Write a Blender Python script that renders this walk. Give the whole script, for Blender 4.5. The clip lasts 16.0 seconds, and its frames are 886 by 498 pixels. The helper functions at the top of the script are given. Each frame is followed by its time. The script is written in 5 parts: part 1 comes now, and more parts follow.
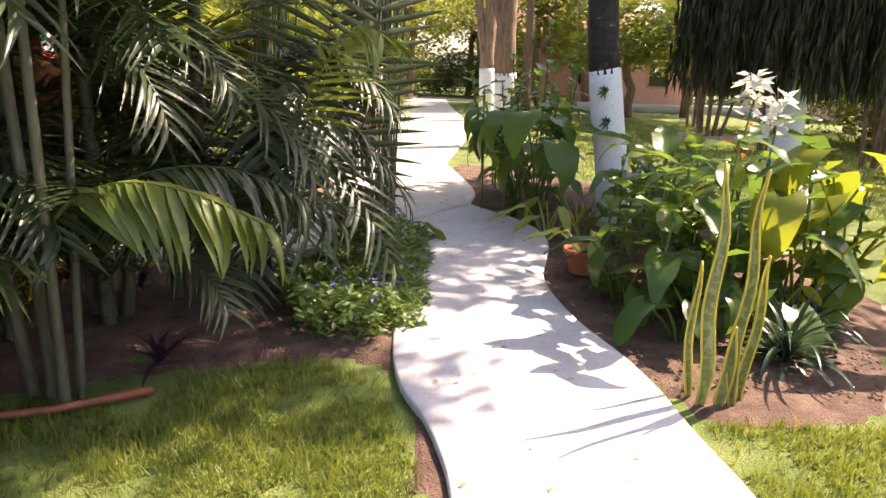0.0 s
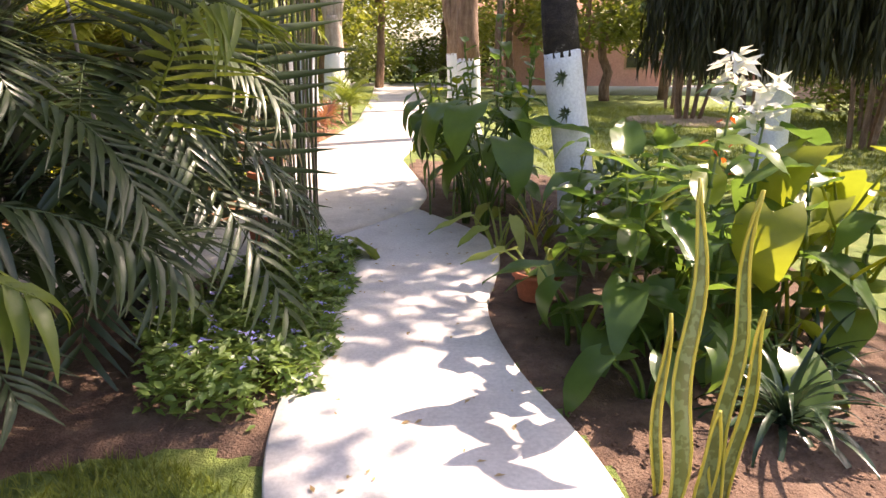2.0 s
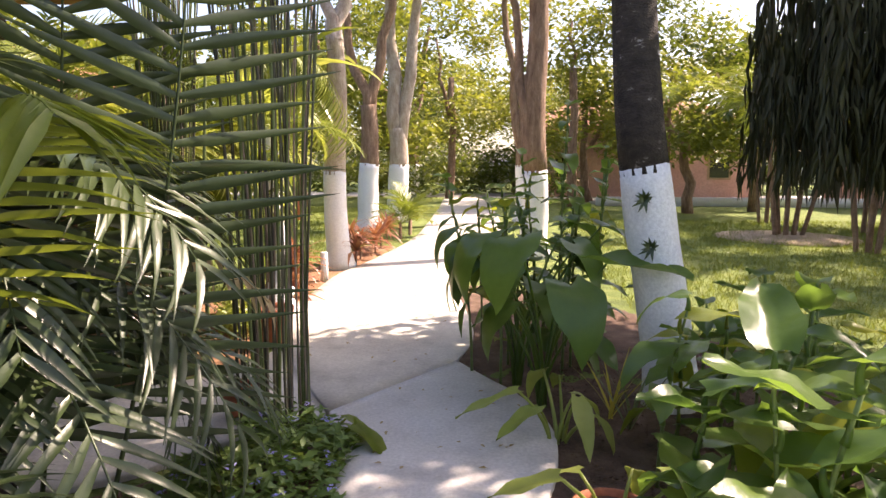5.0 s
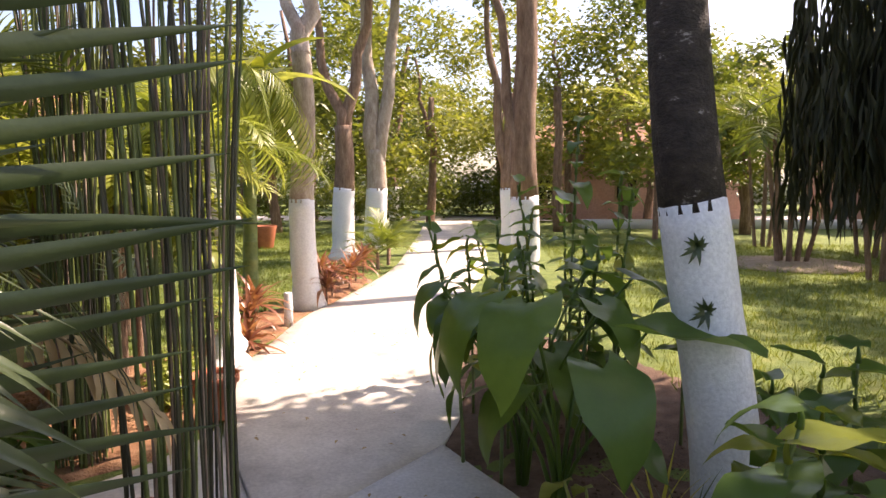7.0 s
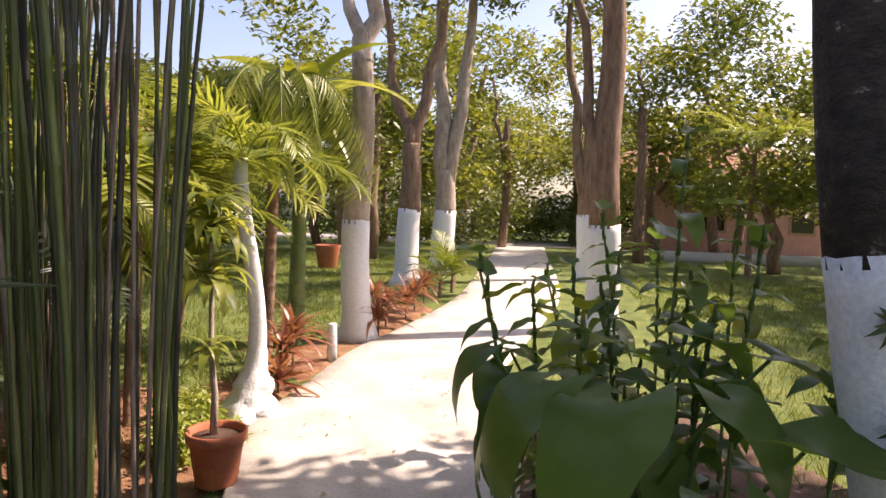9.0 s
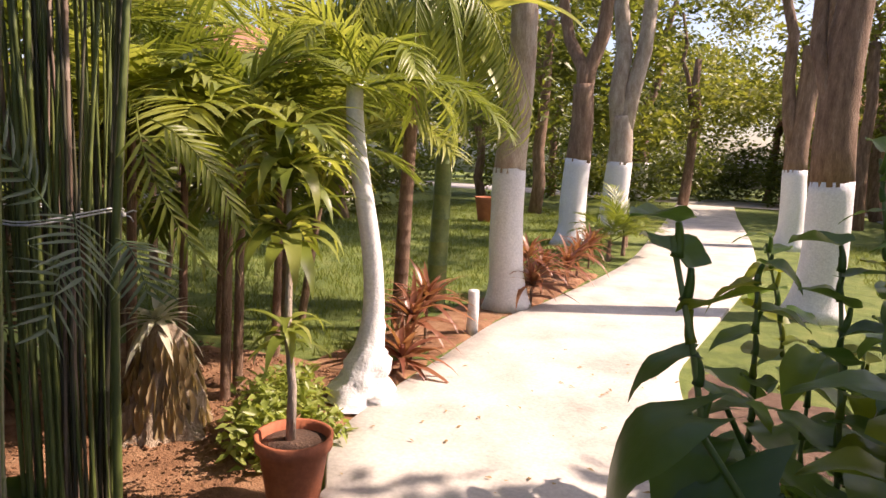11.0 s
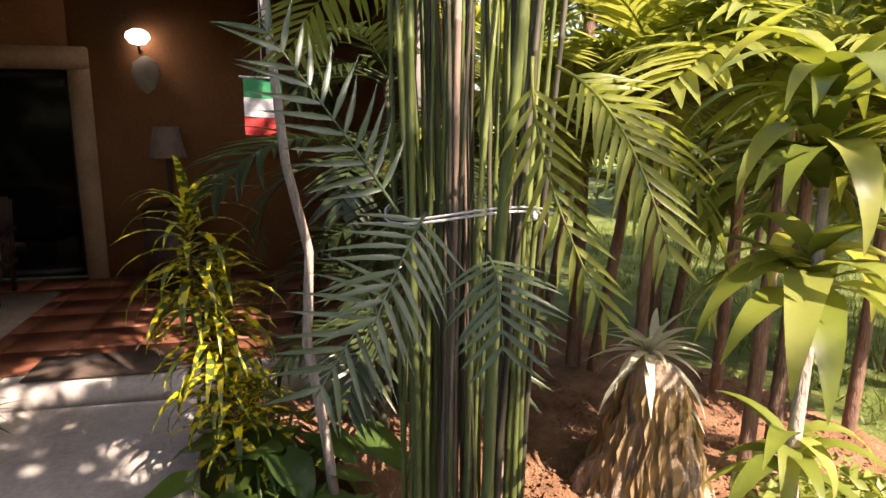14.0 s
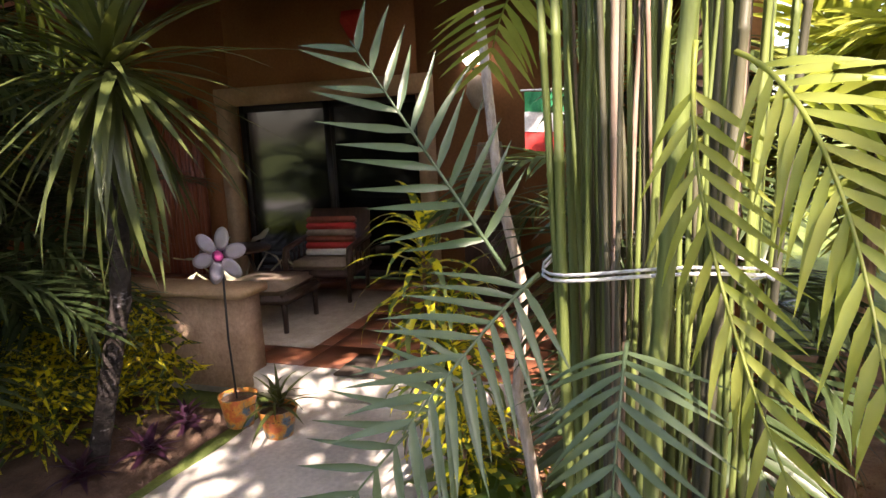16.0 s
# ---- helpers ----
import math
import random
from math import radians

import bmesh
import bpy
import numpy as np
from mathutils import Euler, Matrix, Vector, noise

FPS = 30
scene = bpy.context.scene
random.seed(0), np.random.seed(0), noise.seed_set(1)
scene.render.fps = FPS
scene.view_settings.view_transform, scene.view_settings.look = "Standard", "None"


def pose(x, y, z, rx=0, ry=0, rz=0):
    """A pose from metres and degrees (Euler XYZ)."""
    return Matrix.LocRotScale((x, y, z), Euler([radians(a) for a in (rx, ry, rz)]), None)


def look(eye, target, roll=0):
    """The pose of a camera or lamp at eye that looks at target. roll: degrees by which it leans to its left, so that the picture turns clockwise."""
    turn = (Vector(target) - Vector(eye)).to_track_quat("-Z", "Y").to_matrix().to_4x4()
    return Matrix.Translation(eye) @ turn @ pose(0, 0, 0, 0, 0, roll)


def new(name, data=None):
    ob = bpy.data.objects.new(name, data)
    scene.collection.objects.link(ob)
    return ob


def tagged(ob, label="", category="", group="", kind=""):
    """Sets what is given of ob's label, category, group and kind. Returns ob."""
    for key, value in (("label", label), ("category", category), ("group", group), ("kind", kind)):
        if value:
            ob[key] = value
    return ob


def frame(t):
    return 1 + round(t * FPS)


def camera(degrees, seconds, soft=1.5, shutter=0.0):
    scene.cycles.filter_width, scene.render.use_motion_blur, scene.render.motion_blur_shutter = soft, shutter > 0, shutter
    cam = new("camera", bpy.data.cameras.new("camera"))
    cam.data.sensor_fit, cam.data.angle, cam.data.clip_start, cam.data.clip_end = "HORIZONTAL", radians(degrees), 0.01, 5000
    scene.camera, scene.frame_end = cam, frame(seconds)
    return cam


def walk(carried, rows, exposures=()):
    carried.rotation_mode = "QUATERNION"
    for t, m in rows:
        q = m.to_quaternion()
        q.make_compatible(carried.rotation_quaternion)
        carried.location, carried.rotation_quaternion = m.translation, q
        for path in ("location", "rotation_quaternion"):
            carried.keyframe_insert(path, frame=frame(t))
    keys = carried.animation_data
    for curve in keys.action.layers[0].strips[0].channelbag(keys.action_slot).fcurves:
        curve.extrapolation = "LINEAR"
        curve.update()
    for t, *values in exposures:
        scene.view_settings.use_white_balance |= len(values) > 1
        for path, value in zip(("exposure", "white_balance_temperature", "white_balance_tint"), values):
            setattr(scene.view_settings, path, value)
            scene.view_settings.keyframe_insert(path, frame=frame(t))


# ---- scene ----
cam = camera(68.4, 16.0)
METRES, EYE, TILT, LEAN, TURN = 8.0, 1.54, -15.6, -2.0, 0.0
ROWS = [
    (0.0, 0.0, 0.0, 0.0, -0.0, 0.0, 0.0),
    (0.5, 0.023, 0.0232, 0.0055, 1.46, 0.12, 2.8),
    (1.0, 0.0445, 0.0476, 0.0122, 2.46, -0.18, 2.23),
    (1.5, 0.0492, 0.0769, 0.0176, 1.8, -1.65, 0.6),
    (2.0, 0.0529, 0.1139, 0.0309, -1.24, -1.17, 1.83),
    (2.5, 0.0647, 0.1446, 0.0383, -1.3, -0.91, 4.57),
    (3.0, 0.0835, 0.1779, 0.0501, 2.54, 1.5, 2.58),
    (3.5, 0.09, 0.1988, 0.057, 4.65, 4.71, 1.62),
    (6.0, 0.0754, 0.3602, 0.1084, 5.07, 8.44, 0.04),
    (6.5, 0.0676, 0.3889, 0.1209, 0.1, 8.48, 0.96),
    (7.0, 0.075, 0.4222, 0.1306, 3.72, 9.99, 1.16),
    (7.5, 0.0826, 0.4474, 0.1395, 7.01, 10.62, 0.4),
    (8.0, 0.0814, 0.4724, 0.1466, 5.97, 12.09, -0.41),
    (10.5, 0.0611, 0.6509, 0.1904, 19.28, 9.5, -6.65),
    (11.0, 0.0535, 0.6853, 0.1976, 23.73, 6.58, -7.19),
    (11.5, 0.0464, 0.7224, 0.2053, 34.58, 6.98, -10.04),
    (12.0, 0.0315, 0.7504, 0.2106, 41.41, 2.79, -11.14),
    (12.5, 0.008, 0.7792, 0.2195, 48.31, 1.03, -12.58),
    (13.0, -0.0075, 0.7958, 0.2241, 56.58, -1.88, -12.18),
    (13.5, -0.0146, 0.8127, 0.229, 69.41, -4.86, -13.37),
    (14.0, -0.0178, 0.8245, 0.2334, 76.67, -5.91, -15.12),
    (14.5, -0.0344, 0.8352, 0.2346, 82.49, -7.77, -16.0),
    (15.0, -0.0599, 0.8518, 0.2408, 92.37, -9.95, -15.97),
    (15.5, -0.0711, 0.8728, 0.2485, 102.7, -12.06, -14.69),
    (16.0, -0.0672, 0.8825, 0.2548, 110.03, -13.71, -12.58),
]
walk(cam, [(t, pose(0, 0, EYE, TILT, LEAN, TURN) @ pose(METRES * x, METRES * y, METRES * z, 90 + pitch, roll, yaw)) for t, x, y, z, yaw, pitch, roll in ROWS], exposures=[(0.0, 1.65, 7100, 26), (3.5, 1.65, 7100, 26), (7.0, 1.35, 7100, 27), (10.5, 0.85, 7050, 29), (12.5, 1.0, 7050, 29), (14.5, 1.95, 6850, 26), (16.0, 2.35, 6750, 24)])


# ---- light ----
SUN_AZ, SUN_EL = radians(30), radians(46)          # azimuth from +x towards +y
world = bpy.data.worlds.new("world")
scene.world = world
world.use_nodes = True
wn = world.node_tree
sky = wn.nodes.new("ShaderNodeTexSky")
sky.sky_type = 'NISHITA'
sky.sun_disc = False
sky.sun_elevation = SUN_EL
sky.sun_rotation = radians(90) - SUN_AZ
sky.dust_density = 2.0
wn.nodes["Background"].inputs[1].default_value = 0.13
wn.links.new(sky.outputs[0], wn.nodes["Background"].inputs[0])
sun = new("sun", bpy.data.lights.new("sun", 'SUN'))
sun.data.energy, sun.data.angle, sun.data.color = 5.0, radians(0.6), (1.0, 0.9, 0.74)
sd = Vector((math.cos(SUN_EL) * math.cos(SUN_AZ), math.cos(SUN_EL) * math.sin(SUN_AZ), math.sin(SUN_EL)))
sun.matrix_world = look(tuple(sd * 60), (0, 0, 0))


# ---- materials ----
def nodes_of(name):
    m = bpy.data.materials.new(name)
    m.use_nodes = True
    nt = m.node_tree
    return m, nt, nt.nodes["Principled BSDF"]


def link(nt, a, b):
    nt.links.new(a, b)


def noise_tex(nt, scale, detail=4.0, rough=0.6, stretch=None):
    tc = nt.nodes.new("ShaderNodeTexCoord")
    n = nt.nodes.new("ShaderNodeTexNoise")
    n.inputs["Scale"].default_value, n.inputs["Detail"].default_value, n.inputs["Roughness"].default_value = scale, detail, rough
    src = tc.outputs["Object"]
    if stretch:
        mp = nt.nodes.new("ShaderNodeMapping")
        mp.inputs["Scale"].default_value = stretch
        link(nt, src, mp.inputs[0])
        src = mp.outputs[0]
    link(nt, src, n.inputs[0])
    return n.outputs[0]


def ramp(nt, fac, stops):
    r = nt.nodes.new("ShaderNodeValToRGB")
    els = r.color_ramp.elements
    while len(els) < len(stops):
        els.new(0.5)
    for e, (p, c) in zip(els, stops):
        e.position, e.color = p, (*c, 1)
    link(nt, fac, r.inputs[0])
    return r.outputs[0]


def mix(nt, fac, a, b, kind='MIX'):
    m = nt.nodes.new("ShaderNodeMix")
    m.data_type, m.blend_type = 'RGBA', kind
    for s, v in ((m.inputs[0], fac), (m.inputs[6], a), (m.inputs[7], b)):
        if isinstance(v, (int, float)):
            s.default_value = v
        elif isinstance(v, tuple):
            s.default_value = (*v, 1)
        else:
            link(nt, v, s)
    return m.outputs[2]


def bump(nt, bsdf, h, strength=0.4, dist=0.01):
    b = nt.nodes.new("ShaderNodeBump")
    b.inputs["Strength"].default_value, b.inputs["Distance"].default_value = strength, dist
    link(nt, h, b.inputs["Height"])
    link(nt, b.outputs[0], bsdf.inputs["Normal"])


def surface(name, stops, scale=6, rough=0.8, fine=60, bstr=0.4, bdist=0.01, stretch=None, metal=0.0):
    """Two-scale mottled surface."""
    m, nt, b = nodes_of(name)
    big = noise_tex(nt, scale, 5, 0.65, stretch)
    small = noise_tex(nt, fine, 3, 0.6, stretch)
    col = ramp(nt, big, stops)
    link(nt, mix(nt, 0.35, col, ramp(nt, small, [(0.3, (0.35, 0.35, 0.35)), (0.7, (1, 1, 1))]), 'MULTIPLY'), b.inputs["Base Color"])
    b.inputs["Roughness"].default_value, b.inputs["Metallic"].default_value = rough, metal
    bump(nt, b, small, bstr, bdist)
    return m


def leaf_mat(name, dark, light, trans=0.4, rough=0.38, spots=None):
    """Leaf: glossy top, light shining through, every leaf a little different."""
    if dark[1] > dark[0] * 1.2:
        dark, light = (dark[0] * 1.3, dark[1], dark[2]), (light[0] * 1.25, light[1], light[2])
    m, nt, b = nodes_of(name)
    geo = nt.nodes.new("ShaderNodeNewGeometry")
    oi = nt.nodes.new("ShaderNodeObjectInfo")
    add = nt.nodes.new("ShaderNodeMath")
    add.operation = 'ADD'
    link(nt, geo.outputs["Random Per Island"], add.inputs[0])
    link(nt, oi.outputs["Random"], add.inputs[1])
    half = nt.nodes.new("ShaderNodeMath")
    half.operation = 'MULTIPLY'
    half.inputs[1].default_value = 0.5
    link(nt, add.outputs[0], half.inputs[0])
    col = mix(nt, half.outputs[0], dark, light)
    n = noise_tex(nt, 9, 4)
    col = mix(nt, 0.5, col, ramp(nt, n, [(0.3, (0.55, 0.6, 0.5)), (0.7, (1, 1, 1))]), 'MULTIPLY')
    if spots:
        s = noise_tex(nt, 26, 2, 0.5)
        col = mix(nt, ramp(nt, s, [(0.48, (0, 0, 0)), (0.53, (1, 1, 1))]), col, spots)
    link(nt, col, b.inputs["Base Color"])
    b.inputs["Roughness"].default_value = rough
    bump(nt, b, noise_tex(nt, 40, 2), 0.25, 0.004)
    tr = nt.nodes.new("ShaderNodeBsdfTranslucent")
    link(nt, mix(nt, 0.55, col, (1.0, 0.95, 0.3), 'SOFT_LIGHT'), tr.inputs[0])
    ms = nt.nodes.new("ShaderNodeMixShader")
    ms.inputs[0].default_value = trans
    out = nt.nodes["Material Output"]
    link(nt, b.outputs[0], ms.inputs[1])
    link(nt, tr.outputs[0], ms.inputs[2])
    link(nt, ms.outputs[0], out.inputs[0])
    return m


CONCRETE = surface("pale_concrete", [(0.25, (0.48, 0.44, 0.41)), (0.5, (0.64, 0.6, 0.57)), (0.75, (0.71, 0.68, 0.65))], 2.2, 0.8, 45, 0.25, 0.006)
CONCRETE2 = surface("weathered_concrete", [(0.25, (0.38, 0.35, 0.31)), (0.5, (0.58, 0.54, 0.49)), (0.75, (0.72, 0.68, 0.62))], 1.8, 0.8, 40, 0.3, 0.006)
SOIL = surface("soil", [(0.3, (0.07, 0.04, 0.028)), (0.5, (0.15, 0.085, 0.055)), (0.72, (0.25, 0.16, 0.11))], 5, 0.95, 70, 0.9, 0.02)
SOIL_RED = surface("reddish_soil", [(0.3, (0.16, 0.075, 0.035)), (0.5, (0.3, 0.15, 0.075)), (0.72, (0.42, 0.25, 0.14))], 5, 0.95, 70, 0.9, 0.02)
SAND = surface("sandy_soil", [(0.3, (0.3, 0.22, 0.15)), (0.6, (0.45, 0.36, 0.27))], 4, 0.95, 60, 0.6, 0.02)
LAWN = surface("lawn", [(0.3, (0.08, 0.12, 0.02)), (0.5, (0.16, 0.22, 0.04)), (0.75, (0.28, 0.3, 0.08))], 3, 0.9, 90, 0.9, 0.03)
ROAD = surface("pale_road", [(0.3, (0.4, 0.37, 0.34)), (0.7, (0.55, 0.52, 0.5))], 0.8, 0.85, 20, 0.3, 0.01)
LIME = surface("white_limewash", [(0.2, (0.68, 0.68, 0.7)), (0.4, (0.82, 0.82, 0.84)), (0.7, (0.86, 0.86, 0.87))], 7, 0.75, 50, 0.5, 0.01)
BARK = surface("brown_bark", [(0.3, (0.14, 0.08, 0.05)), (0.55, (0.3, 0.19, 0.13)), (0.8, (0.45, 0.34, 0.26))], 5, 0.9, 40, 0.8, 0.02, (3, 3, 0.6))
BARK_PALE = surface("pale_bark", [(0.3, (0.3, 0.22, 0.17)), (0.6, (0.52, 0.44, 0.37)), (0.8, (0.6, 0.55, 0.5))], 5, 0.9, 40, 0.6, 0.02, (2, 2, 0.7))
BARK_DARK = surface("dark_bark", [(0.35, (0.02, 0.015, 0.013)), (0.62, (0.06, 0.045, 0.04)), (0.7, (0.45, 0.42, 0.42))], 9, 0.85, 50, 0.9, 0.02, (1, 1, 1.6))
CANE = surface("green_cane", [(0.3, (0.06, 0.085, 0.025)), (0.55, (0.15, 0.19, 0.05)), (0.8, (0.27, 0.28, 0.1))], 4, 0.45, 30, 0.2, 0.004, (4, 4, 0.5))
CANE_DARK = surface("dark_cane", [(0.3, (0.035, 0.035, 0.025)), (0.55, (0.09, 0.085, 0.05)), (0.8, (0.2, 0.18, 0.12))], 4, 0.5, 30, 0.2, 0.004, (4, 4, 0.5))
CANE_DRY = surface("dry_cane", [(0.3, (0.16, 0.1, 0.07)), (0.7, (0.4, 0.31, 0.24))], 6, 0.7, 30, 0.4, 0.005, (3, 3, 0.7))
STEM = surface("green_stem", [(0.3, (0.1, 0.15, 0.04)), (0.7, (0.2, 0.26, 0.08))], 8, 0.5, 40, 0.2, 0.003)
FIBRE = surface("dry_fibre", [(0.3, (0.22, 0.14, 0.09)), (0.5, (0.52, 0.4, 0.29)), (0.75, (0.74, 0.61, 0.48))], 12, 0.95, 60, 1.0, 0.02, (3, 3, 0.4))
TERRACOTTA = surface("terracotta", [(0.3, (0.38, 0.11, 0.05)), (0.7, (0.52, 0.17, 0.08))], 7, 0.75, 50, 0.3, 0.004)
WHITE_ROPE = surface("white_rope", [(0.3, (0.6, 0.6, 0.62)), (0.7, (0.8, 0.8, 0.8))], 30, 0.8, 90, 0.6, 0.004)
OCHRE = surface("ochre_plaster", [(0.3, (0.26, 0.11, 0.04)), (0.7, (0.36, 0.165, 0.065))], 1.5, 0.85, 40, 0.3, 0.006)
TRIM = surface("buff_stone", [(0.3, (0.38, 0.25, 0.14)), (0.7, (0.52, 0.37, 0.22))], 3, 0.8, 40, 0.3, 0.006)
STONE = surface("pinkish_stone", [(0.3, (0.34, 0.22, 0.14)), (0.7, (0.55, 0.39, 0.27))], 5, 0.85, 40, 0.6, 0.01)
TILE = surface("clay_tile", [(0.3, (0.25, 0.085, 0.045)), (0.7, (0.38, 0.15, 0.08))], 3, 0.45, 30, 0.2, 0.004)
DARK_WOOD = surface("dark_wood", [(0.3, (0.03, 0.018, 0.012)), (0.7, (0.08, 0.045, 0.03))], 5, 0.5, 40, 0.3, 0.004, (6, 6, 0.6))
RED_WOOD = surface("reddish_wood", [(0.3, (0.18, 0.05, 0.025)), (0.7, (0.3, 0.09, 0.045))], 5, 0.5, 40, 0.3, 0.004, (6, 6, 0.6))
CUSHION = surface("tan_cushion", [(0.3, (0.25, 0.19, 0.14)), (0.7, (0.38, 0.3, 0.23))], 10, 0.95, 90, 0.4, 0.004)
RUG = surface("woven_rug", [(0.3, (0.4, 0.34, 0.28)), (0.7, (0.55, 0.48, 0.4))], 10, 0.95, 90, 0.4, 0.004)
MAT = surface("brown_mat", [(0.3, (0.08, 0.055, 0.04)), (0.7, (0.14, 0.1, 0.075))], 10, 0.95, 90, 0.5, 0.005)
PINK = surface("pink_plaster", [(0.3, (0.6, 0.34, 0.27)), (0.7, (0.72, 0.45, 0.37))], 0.8, 0.9, 10, 0.2, 0.01)
PALE_WALL = surface("pale_plaster", [(0.3, (0.6, 0.56, 0.5)), (0.7, (0.75, 0.7, 0.64))], 0.8, 0.9, 10, 0.2, 0.01)
ROOF = surface("roof_tile", [(0.3, (0.3, 0.13, 0.08)), (0.7, (0.45, 0.22, 0.14))], 2, 0.9, 20, 0.4, 0.02)
BLACK = surface("black_metal", [(0.3, (0.01, 0.01, 0.01)), (0.7, (0.03, 0.03, 0.03))], 10, 0.5, 60, 0.2, 0.002)
RED_CLOTH = surface("red_cloth", [(0.3, (0.5, 0.03, 0.03)), (0.7, (0.6, 0.06, 0.05))], 10, 0.8, 80, 0.3, 0.002)
GREEN_CLOTH = surface("green_cloth", [(0.3, (0.02, 0.25, 0.1)), (0.7, (0.03, 0.32, 0.13))], 10, 0.8, 80, 0.3, 0.002)
WHITE_CLOTH = surface("white_cloth", [(0.3, (0.75, 0.75, 0.75)), (0.7, (0.82, 0.82, 0.82))], 10, 0.8, 80, 0.3, 0.002)
PETAL = leaf_mat("lilac_petal", (0.6, 0.55, 0.68), (0.72, 0.66, 0.78), 0.3, 0.4)
PINK_PAINT = surface("magenta_paint", [(0.3, (0.4, 0.03, 0.2)), (0.7, (0.5, 0.06, 0.26))], 10, 0.4, 50, 0.1, 0.002)
GLAZE = surface("painted_glaze", [(0.4, (0.5, 0.12, 0.04)), (0.5, (0.6, 0.3, 0.05)), (0.6, (0.1, 0.16, 0.22))], 14, 0.3, 50, 0.1, 0.002)

L_PALM = leaf_mat("palm_leaf", (0.075, 0.14, 0.025), (0.2, 0.29, 0.05), 0.38)
# dark copy of the palm leaf: shade put into the colour
L_PALM_DARK_SHADE = leaf_mat("shaded_dark_palm_leaf", (0.02, 0.045, 0.018), (0.055, 0.095, 0.035), 0.2, 0.35)
# lit copy of the palm leaf: sunshine put into a lighter, yellower colour
L_PALM_SUNLIT = leaf_mat("sunlit_palm_leaf", (0.16, 0.27, 0.05), (0.35, 0.45, 0.12), 0.48)
L_BROAD = leaf_mat("broad_leaf", (0.045, 0.13, 0.04), (0.15, 0.28, 0.055), 0.5, 0.3)
# yellowing leaves, and backlight put into the yellow of ears and cannas
L_BROAD_YEL_LIT = leaf_mat("backlit_yellow_broad_leaf", (0.12, 0.22, 0.03), (0.28, 0.35, 0.04), 0.5, 0.35)
L_TREE = leaf_mat("tree_leaf", (0.05, 0.1, 0.02), (0.17, 0.24, 0.05), 0.42, 0.45)
L_TREE_YEL = leaf_mat("light_tree_leaf", (0.09, 0.16, 0.03), (0.26, 0.32, 0.07), 0.48, 0.45)
L_COVER = leaf_mat("ground_cover_leaf", (0.08, 0.18, 0.045), (0.2, 0.34, 0.09), 0.38, 0.4)
L_BUSH = leaf_mat("light_bush_leaf", (0.18, 0.3, 0.06), (0.36, 0.48, 0.14), 0.4, 0.4)
L_CORDY = leaf_mat("cordyline_leaf", (0.16, 0.035, 0.045), (0.42, 0.2, 0.1), 0.35, 0.35)
L_PURPLE = leaf_mat("purple_leaf", (0.03, 0.01, 0.028), (0.085, 0.03, 0.065), 0.25, 0.35)
L_CROTON = leaf_mat("croton_leaf", (0.05, 0.1, 0.03), (0.11, 0.18, 0.04), 0.35, 0.3, spots=(0.78, 0.68, 0.03))
L_CROTON_YEL = leaf_mat("yellow_croton_leaf", (0.6, 0.5, 0.03), (0.8, 0.7, 0.06), 0.35, 0.3, spots=(0.08, 0.13, 0.03))
L_STRAP = leaf_mat("dark_strap_leaf", (0.015, 0.04, 0.025), (0.04, 0.08, 0.045), 0.15, 0.22)
L_YUCCA = leaf_mat("yucca_leaf", (0.035, 0.065, 0.02), (0.09, 0.13, 0.04), 0.25, 0.35)
L_DRY = leaf_mat("dry_leaf", (0.3, 0.19, 0.09), (0.5, 0.38, 0.22), 0.3, 0.7)
L_BLEACH = leaf_mat("bleached_leaf", (0.46, 0.46, 0.34), (0.76, 0.74, 0.6), 0.3, 0.5)
L_SNAKE = leaf_mat("snake_plant_leaf", (0.06, 0.1, 0.035), (0.11, 0.15, 0.05), 0.1, 0.35, spots=(0.16, 0.2, 0.09))
L_EDGE = leaf_mat("yellow_leaf_edge", (0.55, 0.45, 0.05), (0.65, 0.55, 0.1), 0.2, 0.4)
L_BLUE = leaf_mat("blue_petal", (0.22, 0.28, 0.7), (0.4, 0.45, 0.85), 0.3, 0.5)
L_RED = leaf_mat("red_petal", (0.6, 0.05, 0.02), (0.8, 0.12, 0.03), 0.3, 0.5)
L_WHITE = leaf_mat("white_petal", (0.75, 0.73, 0.72), (0.85, 0.84, 0.83), 0.3, 0.5)
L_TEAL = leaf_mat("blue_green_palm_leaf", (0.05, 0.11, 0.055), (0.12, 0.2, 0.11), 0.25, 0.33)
L_HANG = leaf_mat("dark_hanging_leaf", (0.03, 0.034, 0.014), (0.075, 0.075, 0.03), 0.15, 0.6)
L_GRASS = leaf_mat("grass_blade", (0.06, 0.13, 0.02), (0.22, 0.3, 0.06), 0.4, 0.5)


def glass_mat():
    m, nt, b = nodes_of("dark_glass")
    b.inputs["Base Color"].default_value = (0.006, 0.007, 0.007, 1)
    b.inputs["Roughness"].default_value = 0.08
    return m


GLASS = glass_mat()


def lamp_mat():
    m, nt, b = nodes_of("lamp_globe")
    b.inputs["Base Color"].default_value = (0.9, 0.85, 0.75, 1)
    b.inputs["Emission Color"].default_value = (1, 0.9, 0.75, 1)
    b.inputs["Emission Strength"].default_value = 1.5
    return m


LAMP = lamp_mat()


# ---- mesh helpers ----
rnd = random.Random(7)
U = rnd.uniform


